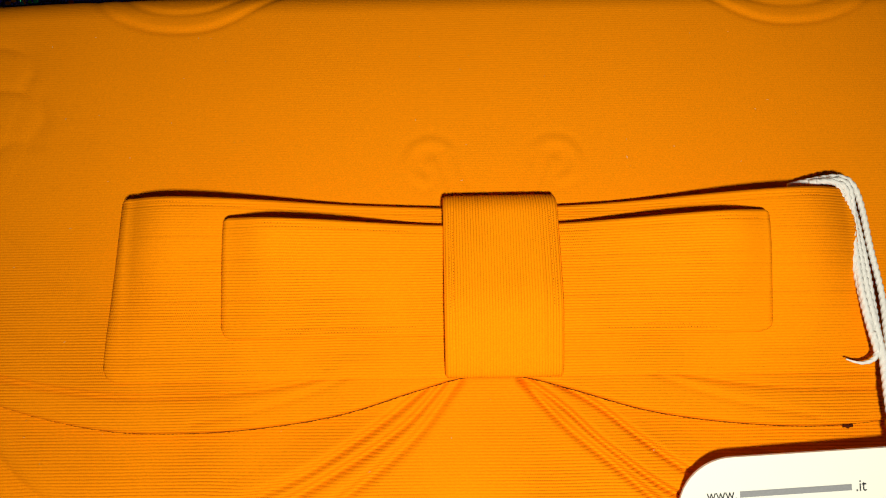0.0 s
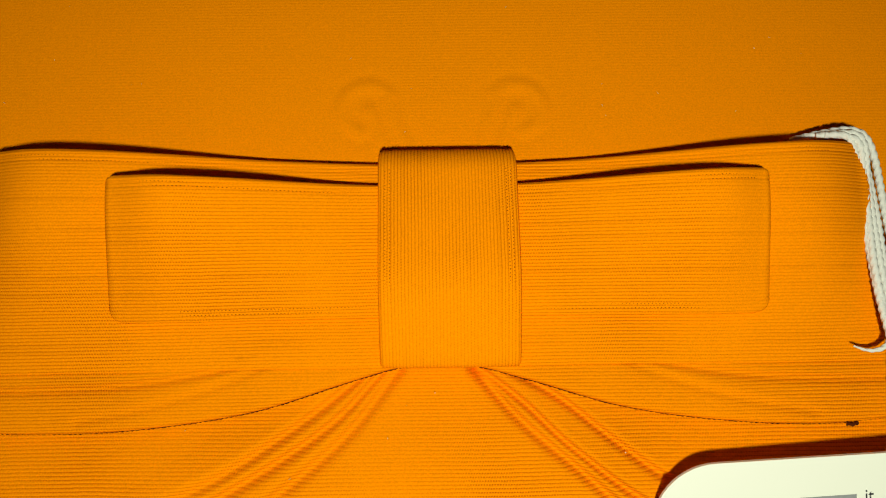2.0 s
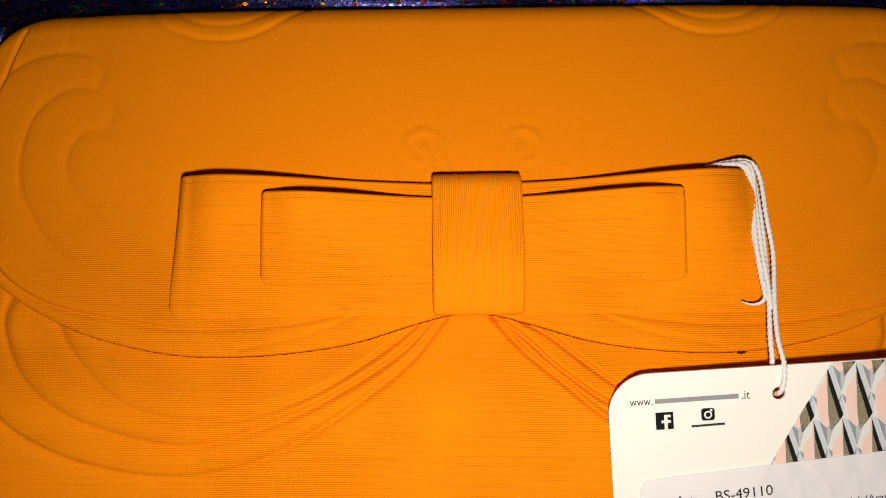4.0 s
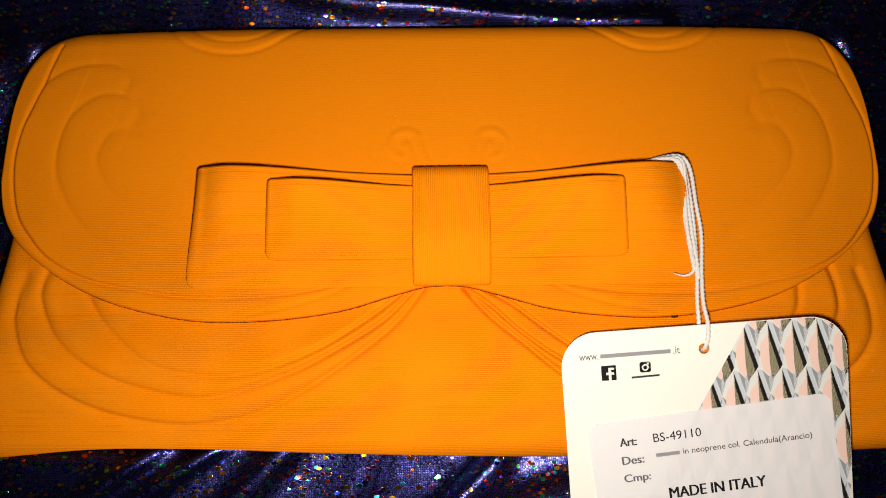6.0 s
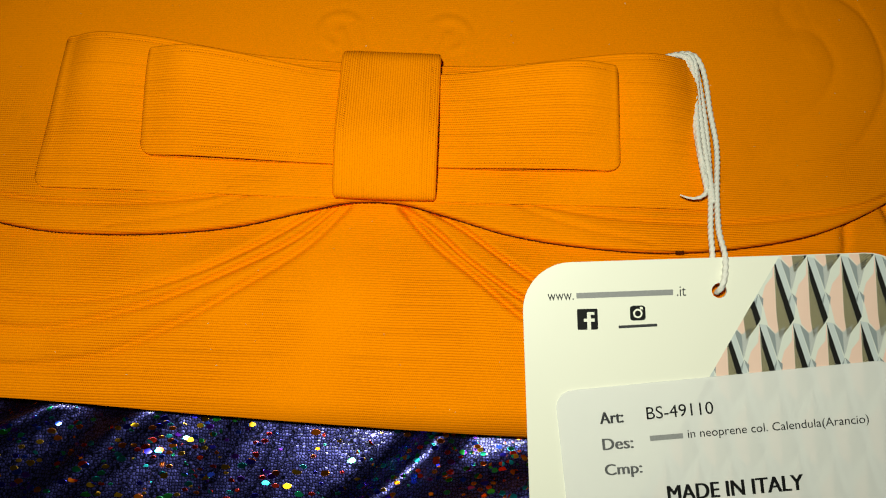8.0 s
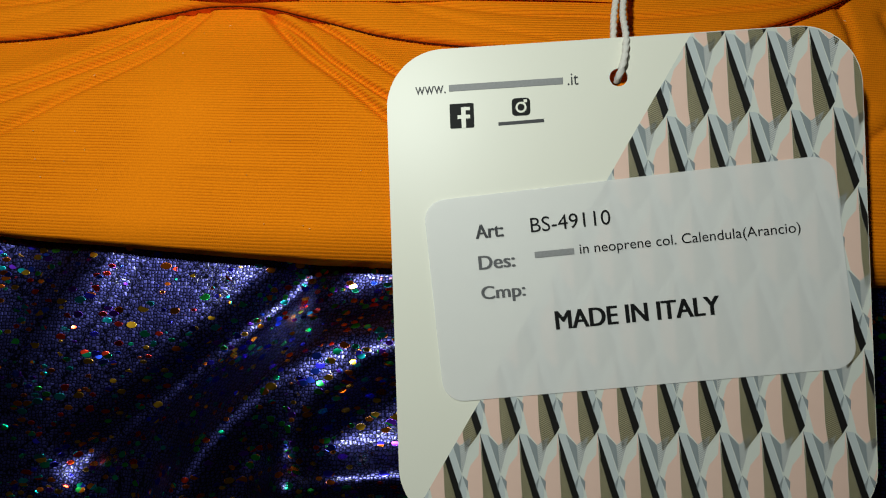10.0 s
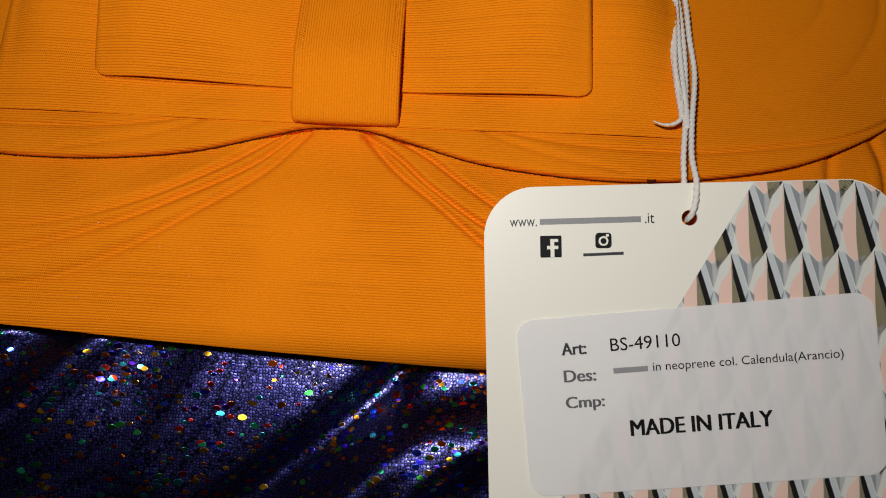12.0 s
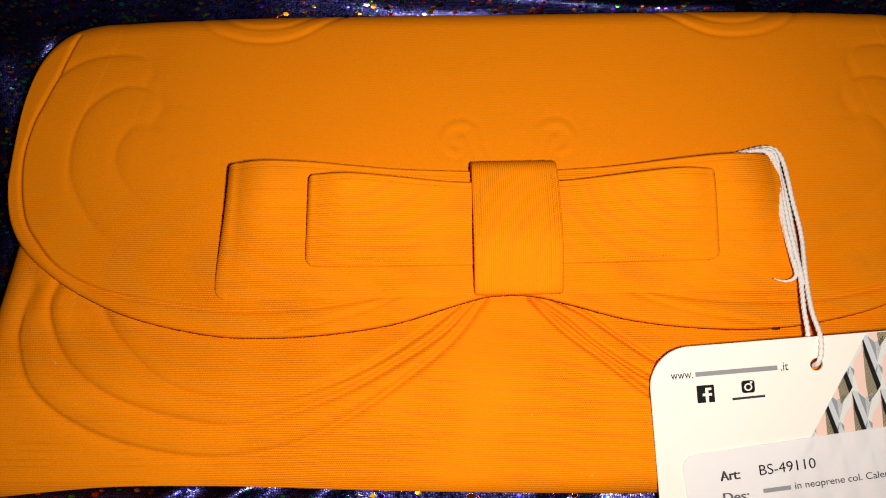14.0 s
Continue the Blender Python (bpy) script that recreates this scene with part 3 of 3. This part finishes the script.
def bag():
    root = new("clutch_bag")
    tagged(root, "marigold orange ribbed neoprene clutch bag with a flat bow", "bag")
    body_mesh(root)
    flap, edge = flap_mesh(root)
    keep = (edge[:, 1] < -1.0)
    rng = random.Random(11)
    fuzz = edge[keep] + np.array((0, -0.05, 0.35))
    fuzz[:, 1] += [rng.uniform(-0.07, 0.05) for _ in fuzz]
    verts, faces = tube(fuzz, 0.16, 6, 2, 0.9, 0.5)
    mesh_of("flap_edge", verts, faces, M_EDGE, root, "dark fuzzy cut edge of the flap")
    verts, faces = tube(spline([(67.3, -31.5, 41.7), (68.2, -31.6, 41.9), (69.2, -31.4, 41.7)], 8), 0.32, 8, 2, 0.9, 0.3)
    mesh_of("thread_knot", verts, faces, M_EDGE, root, "small dark knot of thread")
    outer = ribbon("outer_bow_loop", loop_path(-77.0, 73.2, lambda x: 1.1 + 0 * x, outer_up, 1.1), "y", -21.0, 17.6, M_RIB, root, label="wide band of the bow with stitched edges")
    inner = ribbon("inner_bow_loop", loop_path(-54.5, 52.2, lambda x: outer_up(x) + 1.9, inner_up, 0.9), "y", -12.6, 12.6, M_RIB, root, label="narrow upper band of the bow with stitched edges")
    loop_filler("outer_filler", -75.0, 70.0, lambda x: 1.1 + 0 * x, outer_up, -14.0, 16.2, root)
    loop_filler("inner_filler", -51.5, 49.0, lambda x: outer_up(x) + 1.9, inner_up, -8.0, 11.4, root)
    ys = []
    y0, y1, z0, z1, r = -20.2, 16.4, 0.8, 7.8, 3.4
    for cy, cz, a0 in ((y1 - r, z0 + 1.5, -90), (y1 - r, z1 - r, 0), (y0 + r, z1 - r, 90), (y0 + r, z0 + 1.5, 180)):
        rr = 1.5 if cz < 3 else r
        for a in np.radians(np.linspace(a0, a0 + 90, 10)):
            ys.append((cy + r * math.cos(a), cz + rr * math.sin(a)))
    dense = []
    for a, b in zip(ys, ys[1:] + ys[:1]):
        k = max(1, int(math.dist(a, b) / 1.2))
        dense += [(a[0] + (b[0] - a[0]) * i / k, a[1] + (b[1] - a[1]) * i / k) for i in range(k)]
    dense = [(p, q * (0.34 + 0.66 * float(smooth01(-23, -3, p))) + (0.7 * math.sin(math.pi * (p - y0) / (y1 - y0)) if q > 5 else 0)) for p, q in dense]
    knot_band = ribbon("bow_knot", dense, "x", -12.0, 12.2, M_RIBX, root, label="upright band that binds the middle of the bow")
    # rows of needle holes along the edges of the three bands
    def holes(name, places, band):
        verts, faces = [], []
        for x, y, z, dx, dy in places:
            n = len(verts)
            for sx, sy, sz in ((-1, 0, 0.0), (0, -1, 0.0), (1, 0, 0.0), (0, 1, 0.0), (0, 0, 0.05)):
                verts.append(((x + dx * sx) * MM, (y + dy * sy) * MM, (z + sz) * MM))
            faces += [(n + i, n + (i + 1) % 4, n + 4) for i in range(4)]
        tagged(mesh_of(name, verts, faces, M_HOLE, band, "row of fine needle holes", smooth=False), kind="stuff")

    def band_rows(x0, x1, lo, hi, upper):
        out = []
        for e in (1.25, 2.0):
            for y in (lo + e, hi - e):
                for i, x in enumerate(np.arange(x0, x1, 0.62)):
                    z = float(face_z(np.array(x), np.array(y)) + (upper(np.array(x)) + 0.95) * lean_of(y)) - 0.10
                    out.append((x + 0.31 * (e > 1.5), float(pinch(x, y)), z, 0.15, 0.09))
        return out

    holes("outer_stitching", band_rows(-73, -12.6, -21.0, 17.6, outer_up) + band_rows(12.8, 66, -21.0, 17.6, outer_up), outer)
    holes("inner_stitching", band_rows(-52.5, -12.6, -12.6, 12.6, inner_up) + band_rows(12.8, 50, -12.6, 12.6, inner_up), inner)
    knot = []
    for e in (1.25, 2.0):
        for x in (-12.0 + e, 12.2 - e):
            for y in np.arange(-17, 13, 0.62):
                h = 7.8 * (0.34 + 0.66 * float(smooth01(-23, -3, y))) + 0.7 * math.sin(math.pi * (y - y0) / (y1 - y0)) + 0.95
                knot.append((x, y + 0.31 * (e > 1.5), float(face_z(np.array(x), np.array(y))) + h - 0.10, 0.09, 0.15))
    holes("knot_stitching", knot, knot_band)
    return root


bag()


# ---- the string of the tag ----
def string():
    root = new("tag_string")
    root.location = (0.074, 0.0, 0.04)
    tagged(root, "white twisted cotton string looped round the orange bow", "string")

    def strand(name, pts, out, radius=0.58, taper=None, label=""):
        pts = [(x + out * float(smooth01(-24, -8, y)), y, z - 1.2 * float(smooth01(71, 75, x) * smooth01(-22, -10, y))) for x, y, z in pts]
        verts, faces = tube(spline(pts, 80), radius, 12, 3, 1.5, 0.17, taper)
        verts = verts - np.array(root.location)
        mesh_of(name, verts, faces, M_CORD, root, label)

    strand("strand", [(62.2, 18.6, 31.9), (67.4, 19.6, 34.0), (71.3, 19.8, 35.4), (73.9, 18.2, 36.8), (75.6, 13.5, 37.0), (76.0, 4.0, 38.6), (76.6, -6.0, 40.4), (75.9, -18.0, 43.6), (75.0, -27.0, 47.3), (74.9, -33.0, 50.2), (74.6, -37.0, 50.8), (74.1, -39.4, 50.6), (73.8, -40.6, 49.6), (73.7, -41.0, 48.2)], 1.9)
    strand("strand", [(64.7, 18.9, 33.0), (69.9, 19.4, 35.2), (73.3, 18.2, 36.4), (74.6, 13.5, 36.6), (75.2, 4.0, 38.3), (75.2, -6.0, 40.2), (74.7, -18.0, 43.4), (73.6, -27.0, 46.3), (73.2, -32.0, 47.8), (73.1, -35.2, 47.8)], 1.3)
    strand("strand", [(66.7, 18.8, 34.8), (72.3, 18.9, 37.0), (73.9, 16.4, 38.4), (74.5, 10.5, 38.2), (74.8, 2.0, 39.3), (75.0, -6.0, 40.8), (75.3, -14.0, 42.7), (75.2, -20.0, 44.2)], 0.5)
    strand("strand", [(69.7, 18.8, 36.4), (72.7, 17.2, 38.0), (73.8, 11.5, 38.0), (73.8, 4.0, 39.0), (73.4, -5.0, 40.8), (74.3, -12.0, 42.0), (74.6, -16.5, 43.0)], 0.5)
    strand("strand", [(68.2, 18.9, 35.6), (71.6, 18.0, 37.2), (73.2, 12.5, 37.6), (73.4, 5.0, 38.4), (73.6, -3.0, 40.0), (74.0, -10.0, 41.6), (74.4, -17.0, 43.2)], 0.2)
    strand("loose_end", [(74.6, -13.0, 42.7), (74.6, -16.4, 43.1), (73.5, -18.3, 43.1), (71.6, -19.0, 42.8), (69.9, -18.8, 42.6), (68.3, -18.2, 42.5)], 0.0, 0.5, lambda q: 1.0 - 0.75 * max(0.0, q - 0.45) / 0.55, "frayed loose end")
    return root


string()


# ---- the hang tag ----
def frame_matrix(o, ex, ey):
    ex = Vector(ex).normalized()
    nz = ex.cross(Vector(ey)).normalized()
    ey = nz.cross(ex)
    m = Matrix((ex, ey, nz)).transposed().to_4x4()
    m.translation = o
    return m


TAG = frame_matrix((0.0738, -0.0407, 0.0495), (0.9960, 0.0625, 0.0636), (-0.0708, 0.9880, 0.1376))
X0, X1, Y0, Y1, RC = -42.0, 41.0, -80.0, 7.1, 10.5


def rounded(x0, x1, y0, y1, r, n=10):
    pts = []
    for cx, cy, a0 in ((x1 - r, y1 - r, 0), (x0 + r, y1 - r, 90), (x0 + r, y0 + r, 180), (x1 - r, y0 + r, 270)):
        pts += [(cx + r * math.cos(a), cy + r * math.sin(a)) for a in np.radians(np.linspace(a0, a0 + 90, n))]
    return pts


def clip(poly, region):
    """The part of a polygon inside a convex region that runs anticlockwise."""
    for a, b in zip(region, region[1:] + region[:1]):
        out = []
        side = [(b[0] - a[0]) * (p[1] - a[1]) - (b[1] - a[1]) * (p[0] - a[0]) for p in poly]
        for i, p in enumerate(poly):
            j = (i + 1) % len(poly)
            q = poly[j]
            if side[i] >= 0:
                out.append(p)
            if side[i] * side[j] < 0:
                t = side[i] / (side[i] - side[j])
                out.append((p[0] + t * (q[0] - p[0]), p[1] + t * (q[1] - p[1])))
        poly = out
        if len(poly) < 3:
            return []
    return poly


def sheet(name, polys, z, material, parent, label=""):
    """Flat print: polygons in mm at one height on the card."""
    verts, faces = [], []
    for poly in polys:
        area = sum(a[0] * b[1] - b[0] * a[1] for a, b in zip(poly, poly[1:] + poly[:1]))
        poly = poly if area > 0 else poly[::-1]
        faces.append(list(range(len(verts), len(verts) + len(poly))))
        verts += [(px * MM, py * MM, z * MM) for px, py in poly]
    return mesh_of(name, verts, faces, material, parent, label, smooth=False)


def card(parent):
    bm = bmesh.new()
    outer = [bm.verts.new((px * MM, py * MM, 0)) for px, py in rounded(X0, X1, Y0, Y1, RC, 14)]
    hole = [bm.verts.new((1.6 * MM * math.cos(a), 1.6 * MM * math.sin(a), 0)) for a in np.linspace(0, 2 * math.pi, 28, endpoint=False)]
    edges = [bm.edges.new((a, b)) for ring in (outer, hole) for a, b in zip(ring, ring[1:] + ring[:1])]
    bmesh.ops.triangle_fill(bm, edges=edges, use_beauty=True)
    bmesh.ops.recalc_face_normals(bm, faces=bm.faces[:])
    for f in bm.faces:
        if f.normal.z < 0:
            f.normal_flip()
    ex = bmesh.ops.extrude_face_region(bm, geom=bm.faces[:])
    bmesh.ops.translate(bm, vec=(0, 0, -0.00058), verts=[v for v in ex["geom"] if isinstance(v, bmesh.types.BMVert)])
    bmesh.ops.recalc_face_normals(bm, faces=bm.faces[:])
    return part("card", bm, M_CARD, parent, "white glossy card with rounded corners and a punched hole")


def pattern(parent):
    """Printed facets in rows, cut off along a slanting line."""
    inside = clip(rounded(X0 + 0.15, X1 - 0.15, Y0 + 0.15, Y1 - 0.15, RC, 12), [(13.4, 8.0), (-40.9, -80.4), (60, -80.4), (60, 8.0)])
    w, h = 6.98, 13.95
    facets = [
        ("print_black", M_BLACK, 0.16, [[(0, 0), (0.55, 0.93), (0.42, 1.04), (0.06, 0.36)]]),
        ("print_dark_hatching", M_DHATCH, 0.13, [[(0.01, 0.12), (0.06, 0.36), (0.42, 1.04), (0.10, 1.24), (0.03, 0.9)]]),
        ("print_pink", M_PINK, 0.10, [[(0.0, 0.0), (0.03, 0.9), (0.10, 1.24), (-0.24, 1.02), (-0.40, 0.62), (-0.28, 0.42), (-0.05, 0.28)]]),
        ("print_light_grey", M_SILVER, 0.10, [[(0, 0), (0.20, 0.02), (0.50, 0.58), (0.55, 0.93)], [(0.50, 0.58), (0.58, 0.62), (0.60, 0.80), (0.55, 0.93)]]),
        ("print_mid_grey", M_GREY, 0.19, [[(0.20, 0.02), (0.46, 0.16), (0.49, 0.52)], [(0.50, 0.54), (0.65, 0.62), (0.63, 0.74)], [(0.50, 0.54), (0.42, 0.74), (0.39, 0.66)]]),
        ("print_light_hatching", M_LHATCH, 0.13, [[(0.46, 0.16), (0.78, 0.04), (0.50, 0.52)]]),
    ]
    sheet("print_ground", [inside], 0.06, M_PALE, parent, "pale grey printed ground")
    for name, material, z, shapes in facets:
        polys = []
        for row in range(-1, 7):
            for col in range(-9, 12):
                ax, ay = 11.5 + col * w - (row % 2) * w / 2, 6.6 - row * h
                for shape in shapes:
                    poly = clip([(ax + px * w, ay - py * h) for px, py in shape], inside)
                    if poly:
                        polys.append(poly)
        polys = [q if sum(a[0] * b[1] - b[0] * a[1] for a, b in zip(q, q[1:] + q[:1])) > 0 else q[::-1] for q in polys]
        sheet(name, polys, z, material, parent)


_cap = {}


def raw_text(words):
    cu = bpy.data.curves.new("t", "FONT")
    cu.body, cu.offset, cu.resolution_u = words, 0.0, 4
    ob = new("t", cu)
    me = bpy.data.meshes.new_from_object(ob.evaluated_get(bpy.context.evaluated_depsgraph_get()))
    bpy.data.objects.remove(ob)
    bpy.data.curves.remove(cu)
    return me


def text(words, x, y, width, cap, turn, material, parent, bold=False, z=0.50):
    """Lettering from its baseline's start, with a given width and capital height, in mm."""
    if bold not in _cap:
        _cap[bold] = max(v.co.y for v in raw_text("H").vertices)
    me = raw_text(words)
    xs = [v.co.x for v in me.vertices]
    left, wide = min(xs), max(xs) - min(xs)
    c, s = math.cos(radians(turn)), math.sin(radians(turn))
    for v in me.vertices:
        px, py = (v.co.x - left) / wide * width, v.co.y / _cap[bold] * cap
        v.co = ((x + c * px - s * py) * MM, (y + s * px + c * py) * MM, z * MM)
    if bold:
        bm = bmesh.new()
        bm.from_mesh(me)
        for dx, dz in ((0.07, 0.004), (0.14, 0.008), (0.21, 0.012)):
            extra = bmesh.ops.duplicate(bm, geom=[f for f in bm.faces if f.index >= 0][: len(me.polygons)])
            bmesh.ops.translate(bm, vec=(dx * MM * cap / 2.4, 0, dz * MM), verts=[v for v in extra["geom"] if isinstance(v, bmesh.types.BMVert)])
            bm.faces.ensure_lookup_table()
        bm.to_mesh(me)
        bm.free()
    me.materials.clear()
    me.materials.append(material)
    ob = new("lettering", me)
    ob.parent = parent
    return ob


def bars(name, boxes, z, material, parent, origin=(0, 0), turn=0.0):
    c, s = math.cos(radians(turn)), math.sin(radians(turn))
    polys = []
    for x0, y0, x1, y1 in boxes:
        polys.append([(origin[0] + c * px - s * py, origin[1] + s * px + c * py) for px, py in ((x0, y0), (x1, y0), (x1, y1), (x0, y1))])
    return sheet(name, polys, z, material, parent)


def tag():
    root = new("hang_tag")
    root.matrix_world = TAG
    tagged(root, "white card hang tag with faceted print and a sticker", "tag")
    card(root)
    pattern(root)
    # web address: its ends are lettered, its name is bars
    text("www.", -36.6, -1.1, 5.6, 2.2, 0.4, M_DARKINK, root, z=0.10)
    text(".it", -9.0, -0.9, 1.9, 2.2, 0.4, M_DARKINK, root, z=0.10)
    bars("name_bar", [(0.0, 0.2, 20.6, 1.4)], 0.10, M_BAR, root, (-30.4, -1.0), 0.4)
    # two small badges
    square = sheet("badge", [rounded(-30.4, -26.0, -7.6, -3.1, 0.25, 4)], 0.08, M_INK, root, "black square badge")
    bars("badge_mark", [(-28.3, -7.6, -27.5, -5.9), (-28.3, -5.2, -27.5, -4.4), (-28.3, -4.4, -26.7, -3.8), (-29.0, -5.9, -26.7, -5.2)], 0.14, M_CARD, square)
    lens_badge = sheet("badge", [rounded(-19.1, -15.8, -5.9, -2.7, 0.7, 6)], 0.08, M_INK, root, "black rounded badge with a white ring")
    ring = [(-17.45 + 1.0 * math.cos(a), -4.4 + 1.0 * math.sin(a)) for a in np.linspace(0, 2 * math.pi, 24, endpoint=False)]
    sheet("badge_ring", [ring], 0.13, M_CARD, lens_badge)
    sheet("badge_dot", [[(-17.45 + 0.62 * math.cos(a), -4.4 + 0.62 * math.sin(a)) for a in np.linspace(0, 2 * math.pi, 20, endpoint=False)]], 0.17, M_INK, lens_badge)
    bars("badge_slot", [(-16.95, -3.55, -16.35, -3.0)], 0.13, M_CARD, lens_badge)
    bars("script_bar", [(0.0, 0.2, 8.2, 0.8)], 0.10, M_DARKINK, root, (-21.6, -7.7), 1.5)
    # sticker
    bm = bmesh.new()
    c, s = math.cos(radians(4.2)), math.sin(radians(4.2))
    ring = [bm.verts.new(((1.2 + c * px - s * py) * MM, (-36.5 + s * px + c * py) * MM, 0.38 * MM)) for px, py in rounded(-35.8, 35.8, -18.4, 18.4, 3.8, 8)]
    bm.faces.new(ring)
    ex = bmesh.ops.extrude_face_region(bm, geom=bm.faces[:])
    bmesh.ops.translate(bm, vec=(0, 0, -0.12 * MM), verts=[v for v in ex["geom"] if isinstance(v, bmesh.types.BMVert)])
    bmesh.ops.recalc_face_normals(bm, faces=bm.faces[:])
    sticker = part("sticker", bm, M_STICKER, root, "half-transparent white sticker set slightly askew")
    text("Art:", -26.4, -27.9, 4.9, 2.5, 3.7, M_DARKINK, sticker, True)
    text("BS-49110", -16.4, -27.1, 14.1, 2.6, 4.0, M_INK, sticker)
    text("Des:", -26.0, -33.5, 6.4, 2.45, 3.8, M_FADED, sticker, True)
    bars("word_bar", [(0.0, 0.1, 7.0, 1.2)], 0.50, M_BAR, sticker, (-15.9, -31.8), 3.8)
    text("in neoprene col. Calendula(Arancio)", -7.9, -31.2, 37.7, 1.75, 3.8, M_INK, sticker)
    text("Cmp:", -25.7, -38.9, 7.8, 2.3, 3.8, M_FADED, sticker, True)
    text("MADE IN ITALY", -12.6, -44.6, 28.3, 3.25, 4.2, M_INK, sticker, True)
    return root


tag()


# ---- lint on the neoprene ----
def lint():
    rng = random.Random(5)
    verts, faces = [], []
    for _ in range(150):
        x, y = rng.uniform(-135, 130), rng.uniform(-70, 60)
        if -82 < x < 76 and -22 < y < 20:
            continue
        z = float(face_z(np.array(x), np.array(float(y)))) + (0.25 if y > -20 else -2.3 * float(smooth01(-46, -26, y)) + 0.3)
        a, ln, w = rng.uniform(0, 6.28), rng.uniform(0.08, 0.3), rng.uniform(0.04, 0.08)
        dx, dy = math.cos(a), math.sin(a)
        n = len(verts)
        for sx, sy, sz in ((-ln, 0, 0), (0, -w, 0), (ln, 0, 0), (0, w, 0), (0, 0, 0.12)):
            verts.append(((x + dx * sx - dy * sy) * MM, (y + dy * sx + dx * sy) * MM, (z + sz) * MM))
        faces += [(n + i, n + (i + 1) % 4, n + 4) for i in range(4)]
    return tagged(mesh_of("lint", verts, faces, M_LINT), "tiny pale lint specks on the orange neoprene", "lint", kind="stuff")


lint()
